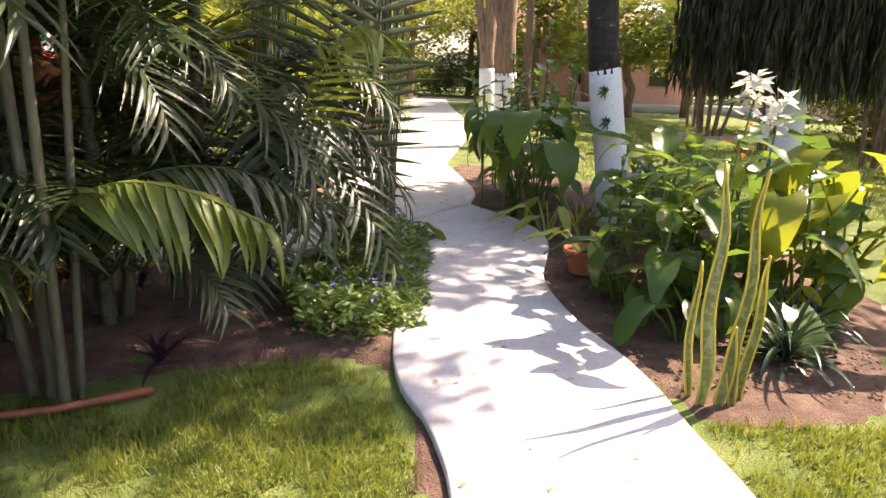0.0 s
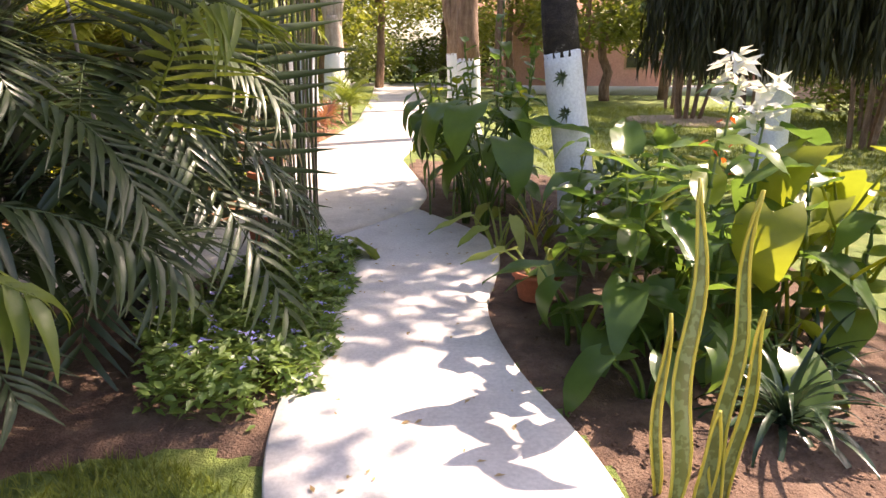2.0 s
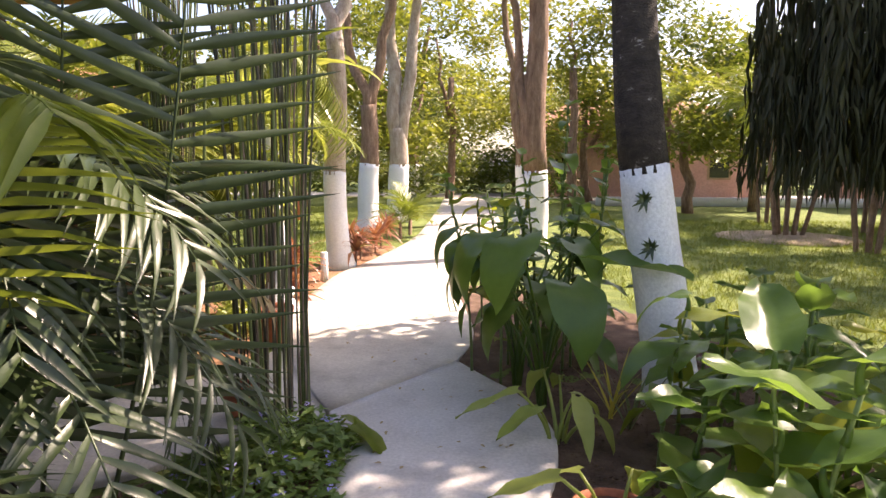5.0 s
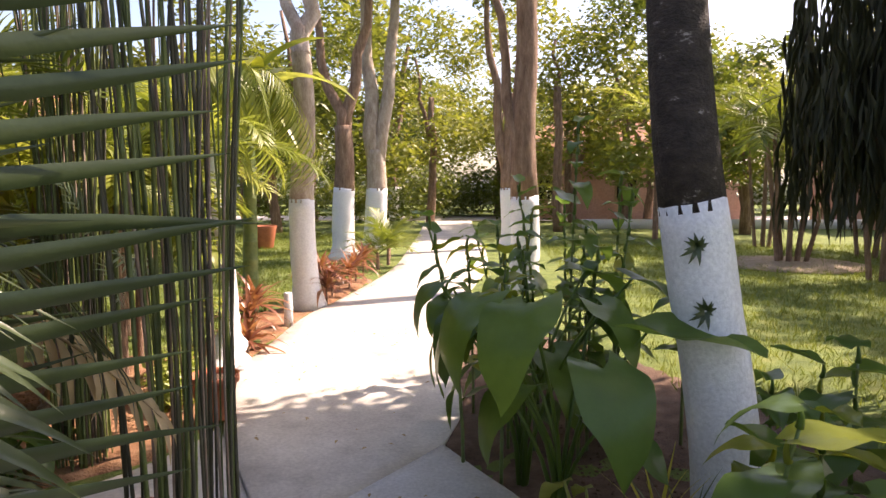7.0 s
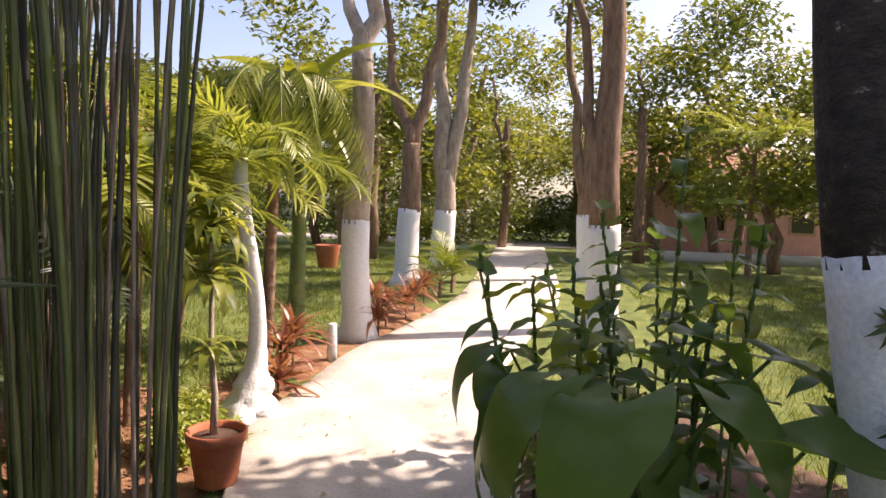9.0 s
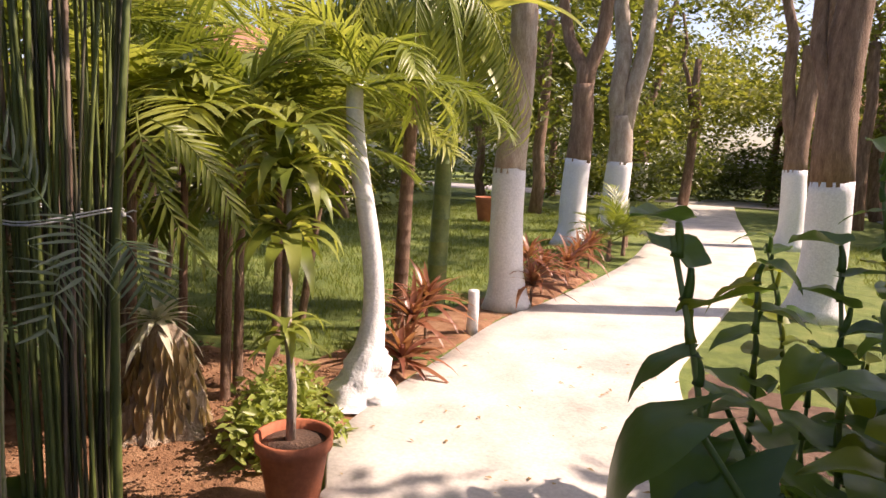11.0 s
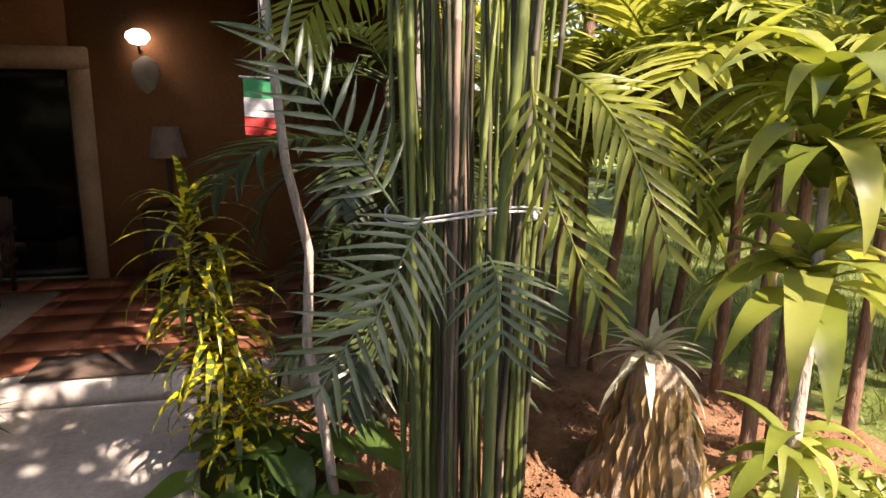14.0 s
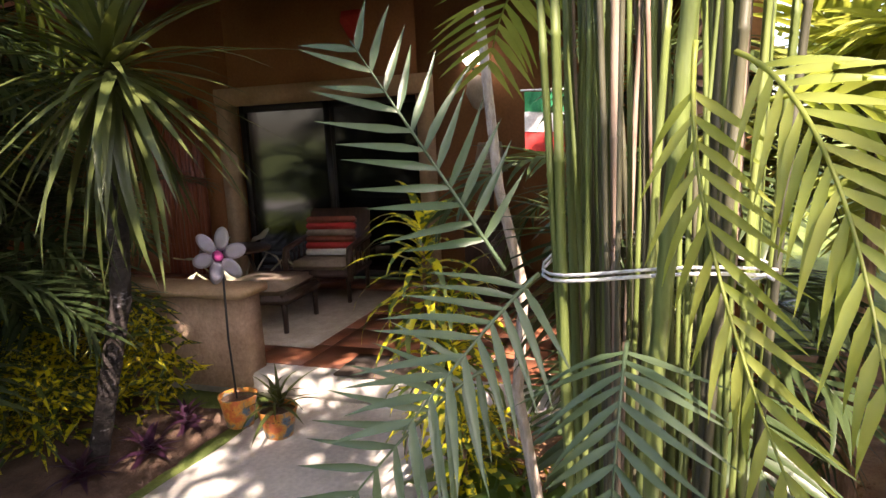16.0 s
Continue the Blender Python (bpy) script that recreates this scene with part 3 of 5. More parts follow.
# crown out of view, placed for shade; low left clusters and limbs added likewise
dark_tree = painted_tree(1.84, 6.74, 1.62, 0.175, 5.0, "dark-barked tree with a white-painted foot and small ferns on it", 1, [(1.6, 0.3, 4.5, 6.4, 0.1), (2.2, -1.3, 4.6, 6.2, 0.09), (0.9, -1.6, 4.7, 6.3, 0.08), (-0.5, 1.0, 4.2, 4.8, 0.06), (-2.0, 0.5, 4.0, 4.9, 0.06)],
             ball(2.0, -0.9, 6.2, 1.9, 12, 0.75, 1) + ball(-0.95, 1.05, 4.7, 0.55, 6, 0.55, 11) + ball(-2.5, 0.4, 4.8, 0.8, 12, 0.6, 12), 5000, bark=BARK_DARK, lean=(-0.2, 0.03), flare=1.15)
painted_tree(-1.8, 12.3, 1.5, 0.185, 3.6, "smooth bent tree trunk, white-painted foot, beside the path", 2, [(0.25, 0.3, 3.4, 5.2, 0.14), (-0.9, 0.8, 3.4, 5.6, 0.1)], ball(0, 0.8, 6.4, 1.4, 8, 0.7, 2), 1400, bark=BARK_PALE)
painted_tree(-2.45, 18.0, 1.62, 0.26, 3.0, "forked brown tree with a flared white-painted foot", 3, [(0.7, 0.2, 2.6, 6.5, 0.16), (-0.9, 0.5, 2.7, 6.2, 0.14)], ball(0, 0.5, 7.2, 2.2, 10, 1.0, 3), 3500, flare=1.7)
painted_tree(-2.15, 20.6, 1.6, 0.3, 2.6, "twin-stemmed tall pale tree with a white-painted foot", 4, [(-0.35, 0.3, 2.0, 8.0, 0.22), (0.75, 0.2, 2.0, 8.0, 0.2)], ball(0, 0.5, 8.6, 2.6, 12, 1.1, 4), 4000, bark=BARK_PALE)
painted_tree(-3.6, 34, 1.6, 0.4, 3.2, "crooked far tree with a white-painted foot", 5, [(-1.6, 0.5, 2.6, 5.5, 0.25), (0.9, 0.3, 3.0, 8.0, 0.22)], ball(-0.5, 0.5, 8.0, 3.0, 12, 1.4, 5), 3500, size=(0.2, 0.4))
painted_tree(1.28, 13.9, 1.52, 0.24, 5.6, "stout brown tree with a white-painted foot by the path", 6, [(-0.7, 0.2, 1.6, 5.6, 0.1), (0.8, 0.5, 5.2, 7.5, 0.12), (-0.2, 1.0, 5.3, 7.6, 0.12)], ball(0.2, 0.5, 8.6, 2.0, 12, 0.8, 6), 1800)
painted_tree(1.35, 20.5, 1.6, 0.24, 4.0, "brown many-stemmed tree with a white-painted foot", 7, [(-0.6, 0.2, 1.8, 6.6, 0.14), (0.7, 0.4, 2.4, 7.0, 0.14)], ball(0, 0.4, 7.8, 2.4, 12, 1.0, 7), 4000)
# second crown cluster is added, unseen, to shade the plants by the path
painted_tree(4.3, 8.2, 1.75, 0.2, 4.0, "white-footed tree under dark hanging foliage on the lawn edge", 8, [(0.8, 0.8, 3.6, 6, 0.12), (-0.8, 0.3, 3.6, 5.6, 0.1)], ball(0.2, 0.4, 5.8, 1.7, 14, 0.8, 8) + ball(1.3, 2.0, 5.4, 1.4, 12, 0.8, 9), 9500, size=(0.16, 0.3))


# ---- background ----
def far_tree(x, y, h, spread, seed, leaf, count=2600, size=(0.25, 0.55), label="leafy broad-crowned tree with an open crown beyond the lawn"):
    t = empty("tree", Matrix.Translation((x, y, G)), label, "tree", "background trees")
    r = random.Random(seed)
    put("trunk", mesh_of("trunk", *join(limb((0, 0, 0), (r.uniform(-.4, .4), 0, h * 0.6), 0.2, 0.12, seed), limb((0, 0, h * 0.4), (r.uniform(-1.5, 1.5), 0.5, h * 0.8), 0.1, 0.05, seed + 1)), BARK), t)
    cs = [(r.uniform(-1, 1) * spread, r.uniform(-1, 1) * spread, h * r.uniform(0.35, 1.0), spread * r.uniform(0.3, 0.6), 0.75) for _ in range(12)]
    put("crown", scatter("crown", LEAF, rand_mats(blob_points(cs, count, seed), size[0], size[1], seed), leaf), t)


rb = random.Random(21)
for i in range(20):
    far_tree(-34 + i * 3.6 + rb.uniform(-1, 1), 46 + rb.uniform(-5, 8) + (6 if 9 <= i <= 11 else 0), rb.uniform(5, 9), rb.uniform(2.2, 3.4), 100 + i, L_TREE if i % 3 else L_TREE_YEL)
for i, (x, y, h, s) in enumerate([(-9, 30, 7, 2.6), (-13, 24, 7, 2.6), (-12, 17, 6.5, 2.4), (-15, 12, 7, 2.8), (9.5, 26, 6, 2.2), (13, 21, 7, 2.6), (15, 15, 7, 2.8), (12, 10, 6, 2.4), (-6.5, 26, 6, 2.0), (8, 33, 7, 2.4), (-5, 37, 5, 2.5), (10, 4, 6, 2.4), (14, -2, 7, 2.6), (-3.5, 29, 5.5, 2.2), (-7, 33, 7, 2.6), (4.5, 31, 6, 2.2), (1.5, 40, 7.5, 3.0), (-2.5, 44, 8, 3.2), (7, 25, 5, 2.0), (11, 30, 7, 2.6), (-10, 14, 6, 2.2), (-8, 18.5, 5, 1.8), (-5, 24, 9, 2.6), (3.4, 27, 8.5, 2.4), (6.5, 30, 9, 2.8), (-1.6, 32, 9, 2.6)]):
    far_tree(x, y, h, s, 200 + i, L_TREE_YEL if i % 2 else L_TREE, 3600, (0.16, 0.36), "leafy garden tree with a loose green crown at the lawn edge")


def hedge(name, pts, h, count, seed, leaf, label, size=(0.08, 0.2)):
    cs = []
    r = random.Random(seed)
    for (x0, y0), (x1, y1) in zip(pts, pts[1:]):
        L = math.hypot(x1 - x0, y1 - y0)
        for k in range(max(2, int(L / 0.6))):
            s = r.random()
            cs.append((x0 + (x1 - x0) * s, y0 + (y1 - y0) * s, G + h * r.uniform(0.2, 0.75), h * r.uniform(0.3, 0.55), 0.9))
    P = [p for p in blob_points(cs, count, seed) if p[2] > G]
    tagged(put(name, scatter(name, LEAF, rand_mats(P, size[0], size[1], seed), leaf)), label, "shrubs", kind="stuff")


hedge("far_shrubs", [(-30, 42), (-10, 40), (6, 42), (30, 40)], 3.2, 9000, 31, L_TREE, "dense dark shrubs under far trees", (0.2, 0.5))
hedge("far_shrubs", [(-14, 28), (-8, 31), (-4, 33)], 2.0, 5000, 32, L_TREE_YEL, "sunlit mixed shrubs behind the lawn", (0.12, 0.3))
hedge("far_shrubs", [(-11, 10), (-9, 16), (-8, 22)], 2.4, 6000, 33, L_TREE, "mixed green shrubs at the lawn edge", (0.12, 0.3))
hedge("far_shrubs", [(-4, 31), (0, 39), (4, 32)], 2.6, 6000, 35, L_TREE, "dense green shrubs beyond the path end", (0.14, 0.34))
hedge("far_shrubs", [(9, 8), (11, 14), (12, 22)], 2.4, 5000, 34, L_TREE, "mixed green shrubs at the lawn edge", (0.12, 0.3))


def house_block(x, y, w, d, h, wall, label, roof_h=1.6, windows=3):
    t = empty("house", Matrix.Translation((x, y, G)), label, "house", "far houses")
    put("wall", mesh_of("wall", *box(-w / 2, -d / 2, 0, w / 2, d / 2, h, 0.03), wall, False), t)
    e = 0.5
    V = [(-w / 2 - e, -d / 2 - e, h), (w / 2 + e, -d / 2 - e, h), (w / 2 + e, d / 2 + e, h), (-w / 2 - e, d / 2 + e, h), (-w / 4, 0, h + roof_h), (w / 4, 0, h + roof_h)]
    put("roof", mesh_of("roof", V, [(0, 1, 5, 4), (1, 2, 5), (2, 3, 4, 5), (3, 0, 4), (3, 2, 1, 0)], ROOF, False), t)
    for i in range(windows):
        wx = -w / 2 + w * (i + 0.5) / windows
        wo = put("window", mesh_of("window", *box(wx - 0.55, -d / 2 - 0.04, 0.9, wx + 0.55, -d / 2 + 0.05, 2.2, 0.01), TRIM, False), t)
        put("pane", mesh_of("pane", *box(wx - 0.45, -d / 2 - 0.05, 1.0, wx + 0.45, -d / 2 - 0.03, 2.1, 0), GLASS, False), wo)


house_block(7.5, 38, 11, 6, 3.4, PINK, "pink plastered low house with a tiled roof behind trees")
house_block(-13.5, 20, 6, 7, 3.2, PALE_WALL, "cream plastered house half hidden by foliage")
house_block(19, 30, 8, 6, 3.2, PINK, "pink plastered house beyond the lawn")
V, F = join(box(-60, 34, G - 0.1, 60, 38, G + 0.02, 0.02))
tagged(put("road", mesh_of("road", V, F, ROAD)), "pale dusty driveway crossing beyond the lawn", "road", kind="structure")
tagged(put("kerb", mesh_of("kerb", *box(4.5, 28.6, G, 40, 28.9, G + 0.35, 0.02), LIME)), "low white-painted kerb wall edging the lawn", "kerb", kind="structure")
tagged(put("terrace", mesh_of("terrace", *box(4.5, 28.9, G, 40, 33, G + 0.05, 0.02), ROAD)), "pale paved terrace beyond the lawn", "paving", kind="structure")
tagged(put("garden_wall", mesh_of("garden_wall", *box(-60, 58, G, 60, 58.3, 2.4, 0.02), PALE_WALL)), "long pale garden wall in the distance", "wall", kind="structure")


# ---- plants ----
def frond_on(a, b, c, side, pairs, leaf, W, hang=25, sweep=60, bare=0.15, seed=1, lift=8, n=4, taper=0.55, rib=0.009):
    """A feather palm leaf whose rachis bends from a over b to c, with leaflets to both sides."""
    r = random.Random(seed)
    a, b, c, side = Vector(a), Vector(b), Vector(c), Vector(side).normalized()
    N = 14
    pts = [a * (1 - s) ** 2 + b * (2 * s * (1 - s)) + c * s * s for s in [i / N for i in range(N + 1)]]
    out = [tube(pts, [rib * (1 - 0.8 * i / N) + 0.001 for i in range(N + 1)], 5)]
    for i in range(pairs):
        s = bare + (1 - bare) * (i + 0.5) / pairs
        k = min(N - 1, int(s * N))
        q = pts[k].lerp(pts[k + 1], s * N - k)
        d = (pts[k + 1] - pts[k]).normalized()
        sd2 = (side - d * side.dot(d)).normalized()
        up = d.cross(sd2)
        if up.z < 0:
            up = -up
        u = (s - bare) / (1 - bare)
        size = leaf * (taper + (1 - taper) * math.sin(math.pi * min(1, 0.2 + 0.75 * u)))
        for sg in (1, -1):
            sw = radians(sweep - 25 * u + r.uniform(-5, 5))
            x = (sd2 * sg * math.sin(sw) + d * math.cos(sw)).normalized()
            h = radians(lift + r.uniform(-9, 9))
            x = (x * math.cos(h) + up * math.sin(h)).normalized()
            z = (up - x * up.dot(x)).normalized()
            m = Matrix((x, z.cross(x), z)).transposed().to_4x4()
            out.append(moved(blade(size * r.uniform(0.88, 1.08), W, 0, hang * r.uniform(0.5, 1.5), n, 0.35, 0.4, 1.7, r.uniform(-0.08, 0.08)), Matrix.Translation(q) @ m))
    return join(*out)


def ringed_trunk(pts, r0, r1, rings=18, n=9):
    P = [Vector(p) for p in pts]
    out, rad = [], []
    for i in range(rings + 1):
        s = i / rings * (len(P) - 1)
        k = min(len(P) - 2, int(s))
        p = P[k].lerp(P[k + 1], s - k)
        r = r0 + (r1 - r0) * i / rings
        for dz, f in ((0, 1.0), (0.01, 1.07), (0.02, 1.0)):
            out.append(p + Vector((0, 0, dz)))
            rad.append(r * f)
    return tube(out, rad, n)


FRONDS = {}


def palm(x, y, stems, fronds, L, leaf, W, material, label, seed, bark=CANE, pairs=22, rise=(35, 80), droop=(70, 120), group="garden palms", ranges=(0, 360), hang=30):
    """A feather palm: stems and a head of arching fronds on each."""
    t = empty("palm", Matrix.Translation((x, y, G)), label, "palm", group)
    r = random.Random(seed)
    kinds = []
    for k in range(3):
        key = (L, leaf, W, k, pairs, material.name, hang, droop)
        if key not in FRONDS:
            FRONDS[key] = mesh_of("frond", *frond(L, pairs, leaf, W, 0, droop[0] + (droop[1] - droop[0]) * k / 2, hang, 58, 0.2, seed + k), material)
        kinds.append(FRONDS[key])
    for (dx, dy, h, r0) in stems:
        put("stem", mesh_of("stem", *ringed_trunk([(dx * 0.4, dy * 0.4, 0), (dx * 0.7, dy * 0.7, h * 0.5), (dx, dy, h)], r0, r0 * 0.7), bark), t)
        for i in range(fronds):
            yaw = ranges[0] + (ranges[1] - ranges[0]) * (i + r.uniform(0.1, 0.9)) / fronds
            put("frond", kinds[i % 3], t, turn(dx, dy, h + r.uniform(-0.06, 0.02), yaw, r.uniform(*rise), r.uniform(0.75, 1.1)))
    return t


def rosette(name, x, y, z, count, L, W, material, label, category, seed, rise=(5, 80), droop=60, stem=None, fold=0.25, group="", thing=None, n=6, base=0.35, part_name="leaf", spread=0.02):
    """Strap leaves about one centre, on an optional stem."""
    t = thing or empty(name, Matrix.Translation((x, y, G)), label, category, group)
    r = random.Random(seed)
    kinds = [mesh_of(part_name, *blade(L, W, 0, droop * f, n, fold, base, 1.6, sw), material) for f, sw in ((0.6, 0.05), (1.0, -0.08), (1.35, 0.1))]
    if stem:
        put("stem", mesh_of("stem", *ringed_trunk([(0, 0, 0), (stem[0] * 0.4, stem[1] * 0.6, z * 0.5), (stem[0], stem[1], z)], stem[2], stem[2] * 0.8, 12), stem[3]), t)
    ox, oy = (stem[0], stem[1]) if stem else (0, 0)
    for i in range(count):
        s = i / count
        put(part_name, kinds[i % 3], t, turn(ox + r.uniform(-spread, spread), oy + r.uniform(-spread, spread), z + s * 0.05, i * 137.5 + r.uniform(-15, 15), rise[0] + (rise[1] - rise[0]) * s + r.uniform(-8, 8), r.uniform(0.75, 1.12) * (1 - 0.25 * s)))
    return t


def broad_plant(name, x, y, leaves, label, category, seed, material, L=(0.3, 0.45), W=0.7, stem=(0.3, 0.7), heart=0.25, spread=0.08, tilt=(-75, -20), yellow=0, group="broad-leaved plants", yaw0=0, yaw1=360):
    """A clump of broad leaves, each on a stalk of its own."""
    t = empty(name, Matrix.Translation((x, y, G)), label, category, group)
    r = random.Random(seed)
    for i in range(leaves):
        l = r.uniform(*L)
        mat = L_BROAD_YEL_LIT if i < yellow else material
        me = mesh_of("leaf", *broad(l, l * W * r.uniform(0.85, 1.1), r.uniform(*stem), tilt=r.uniform(*tilt), heart=heart, seed=seed * 31 + i), mat)
        yaw = yaw0 + (yaw1 - yaw0) * (i + r.uniform(0, 1)) / leaves
        put("leaf", me, t, turn(r.uniform(-spread, spread), r.uniform(-spread, spread), 0, yaw, r.uniform(-22, 2)))
    return t


def stalk_plant(x, y, h, leaves, L, W, label, seed, material=L_BROAD, lean=(0, 0), category="plant", group="tall leafy stalks", tip=None, start=0.2):
    """A tall stalk with broad leaves set alternately along it."""
    t = empty("canna", Matrix.Translation((x, y, G)), label, category, group)
    r = random.Random(seed)
    P = [Vector((lean[0] * s * s, lean[1] * s * s, h * s)) for s in [i / 6 for i in range(7)]]
    put("stalk", mesh_of("stalk", *tube(P, [0.012 - 0.006 * i / 6 for i in range(7)], 7), STEM), t)
    for i in range(leaves):
        s = start + (0.97 - start) * i / max(1, leaves - 1)
        p = Vector((lean[0] * s * s, lean[1] * s * s, h * s))
        l = L * r.uniform(0.7, 1.1) * (1 - 0.35 * s)
        me = mesh_of("leaf", *broad(l, l * W, 0.07, tilt=r.uniform(-50, 5), heart=0.08, wave=0.045, n=9, seed=seed * 17 + i, roll=r.uniform(0.05, 0.3)), material if r.random() > 0.12 else L_BROAD_YEL_LIT)
        put("leaf", me, t, turn(p.x, p.y, p.z, i * 150 + r.uniform(-30, 30) + seed * 40, r.uniform(5, 35)))
    if tip:
        P = [(P[-1].x + r.gauss(0, 0.03), P[-1].y + r.gauss(0, 0.03), h + r.uniform(-0.08, 0.2)) for _ in range(tip[1])]
        put("flower", scatter("flower", LEAF, rand_mats(P, tip[2], tip[2] * 1.6, seed), tip[0]), t)
    return t


def bamboo(x, y, canes, rx, ry, h, label, seed, mats, rope=None, lean=0.25):
    """A clump of slim jointed canes, each a part, tied with cord."""
    t = empty("bamboo_clump", Matrix.Translation((x, y, G)), label, "bamboo", "bamboo clumps")
    r = random.Random(seed)
    for i in range(canes):
        a, d = r.uniform(0, 6.283), math.sqrt(r.random())
        bx, by = rx * d * math.cos(a), ry * d * math.sin(a)
        hh = h * r.uniform(0.85, 1.1)
        ex, ey = bx * r.uniform(1.2, 2.2) + r.gauss(0, lean) * 0.5, by * r.uniform(1.2, 2.2) + r.gauss(0, lean) * 0.5
        rad = r.choice((0.0045, 0.006, 0.007, 0.009, 0.011))
        pts, rr = [], []
        joints = int(hh / 0.22)
        for k in range(joints + 1):
            s = k / joints
            p = Vector((bx + (ex - bx) * s * s + 0.012 * math.sin(s * 7 + i), by + (ey - by) * s * s + 0.012 * math.cos(s * 6 + i), hh * s))
            for dz, f in ((-0.006, 1.0), (0.0, 1.22), (0.006, 1.0)):
                pts.append(p + Vector((0, 0, dz)))
                rr.append(rad * f * (1 - 0.3 * s))
        put("cane", mesh_of("cane", *tube(pts, rr, 6), r.choice(mats)), t)
    if rope:
        pts = []
        for k in range(25):
            a = 2 * math.pi * k / 24
            pts.append((rope[1] * math.cos(a), rope[2] * math.sin(a), rope[0] + 0.02 * math.sin(a * 2 + 1)))
        ro = put("rope", mesh_of("rope", *join(tube(pts, 0.0035, 6), moved(tube(pts, 0.003, 6), Matrix.Translation((0, 0, 0.011)))), WHITE_ROPE), t, label="white cord tied round the canes")
        kx, ky = rope[1] * math.cos(rope[3]), rope[2] * math.sin(rope[3])
        put("knot", mesh_of("knot", *join(lathe([(0.0, -0.012), (0.011, -0.007), (0.012, 0.005), (0.0, 0.012)], 8), tube([(0, 0, 0), (0.015, 0.02, -0.01), (0.02, 0.03, -0.03)], 0.003, 5), tube([(0, 0, 0), (0.02, 0.03, 0.015), (0.03, 0.04, 0.01)], 0.003, 5)), WHITE_ROPE), ro, Matrix.Translation((kx, ky, rope[0])))
    return t


def pot(name, x, y, r, h, material, label, z=0.0, rim=True, group="plant pots", fill=0.86):
    t = empty(name, Matrix.Translation((x, y, z)), label, "pot", group)
    prof = [(r * 0.68, 0), (r * 0.7, 0.01), (r * 0.92, h * 0.8)] + ([(r * 1.02, h * 0.81), (r * 1.05, h * 0.99)] if rim else [(r, h * 0.99)]) + [(r * 1.0, h), (r * 0.93, h * 0.99), (r * 0.88, h * 0.8)]
    put("body", mesh_of("body", *lathe(prof, 28), material), t)
    put("soil", mesh_of("soil", *lathe([(r * 0.89, h * fill - 0.03), (r * 0.89, h * fill), (r * 0.4, h * fill + 0.012), (0.0, h * fill + 0.015)], 20), SOIL), t)
    return t


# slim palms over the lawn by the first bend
palm(-1.72, 2.72, [(0.06, 0.0, 2.3, 0.026), (-0.12, 0.1, 2.5, 0.028), (0.12, 0.22, 2.1, 0.022), (-0.5, 0.3, 2.4, 0.03)], 7, 1.25, 0.42, 0.045, L_PALM_DARK_SHADE, "clump of slim ringed palms with arching green fronds", 41, CANE_DARK, 20)
lone = empty("palm_frond", Matrix.Translation((-1.7, 2.72, 0.8)), "large bright green drooping palm frond", "palm frond")
put("frond", mesh_of("frond", *frond_on((0, 0.05, 0.0), (0.28, 0.02, 0.42), (0.95, 0.12, 0.02), (0.3, -1, -0.25), 19, 0.44, 0.07, 50, 62, 0.22, 5, -24), L_PALM), lone)
put("frond", mesh_of("frond", *frond_on((-0.05, 0.2, 0.0), (0.5, 0.55, 0.5), (1.2, 0.7, -0.1), (0.4, -1, -0.2), 20, 0.42, 0.05, 50, 65, 0.3, 6, -22), L_PALM_DARK_SHADE), lone)
put("frond", mesh_of("frond", *frond_on((-0.05, -0.05, 0.05), (-0.15, -0.1, 0.3), (-0.45, -0.15, -0.1), (-0.4, -1, -0.2), 14, 0.36, 0.055, 50, 65, 0.3, 8, -22), L_PALM), lone)
palm(-1.62, 4.15, [(0.1, 0.1, 2.5, 0.05), (-0.35, 0.25, 2.75, 0.05)], 11, 1.45, 0.5, 0.04, L_PALM, "tall slim palm with an arching head above the ground cover", 58, CANE_DARK, 24, (0, 70), (60, 110))
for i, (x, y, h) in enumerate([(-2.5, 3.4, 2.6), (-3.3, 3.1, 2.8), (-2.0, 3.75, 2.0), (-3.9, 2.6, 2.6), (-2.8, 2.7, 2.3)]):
    palm(x, y, [(0, 0, h * 0.8, 0.05), (0.2, 0.15, h * 0.6, 0.04), (-0.2, 0.1, h * 0.35, 0.04), (0.1, -0.2, 0.4, 0.04)], 9, 1.5, 0.5, 0.034, L_PALM_DARK_SHADE, "dense shaded palm with dark green feathery fronds", 50 + i, CANE_DARK, 26)
dark = empty("palm", Matrix.Translation((-1.35, 4.75, G)), "large dark palm with long stiff drooping fronds", "palm", "garden palms")
put("trunk", mesh_of("trunk", *ringed_trunk([(0, 0, 0), (0.03, 0, 0.5), (0.0, 0.05, 1.1)], 0.09, 0.07), BARK_DARK), dark)
rd = random.Random(61)
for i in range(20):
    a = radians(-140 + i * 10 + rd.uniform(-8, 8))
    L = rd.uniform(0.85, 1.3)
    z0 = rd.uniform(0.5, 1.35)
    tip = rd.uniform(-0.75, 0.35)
    put("frond", mesh_of("frond", *frond_on((0, 0, z0), (L * 0.45 * math.cos(a), L * 0.45 * math.sin(a), z0 + rd.uniform(0.5, 0.95)), (L * math.cos(a), L * math.sin(a), z0 + tip), (-math.sin(a), math.cos(a), 0), 20, 0.52, 0.042, 30, 62, 0.18, 70 + i, 0), L_PALM_DARK_SHADE), dark)
put("frond", mesh_of("frond", *frond_on((0.6, -0.15, 0.3), (0.92, -0.08, 1.5), (0.98, 0.0, 2.75), (0.7, 0.7, 0), 26, 0.68, 0.055, 12, 88, 0.12, 99, 2), L_PALM_DARK_SHADE), dark)
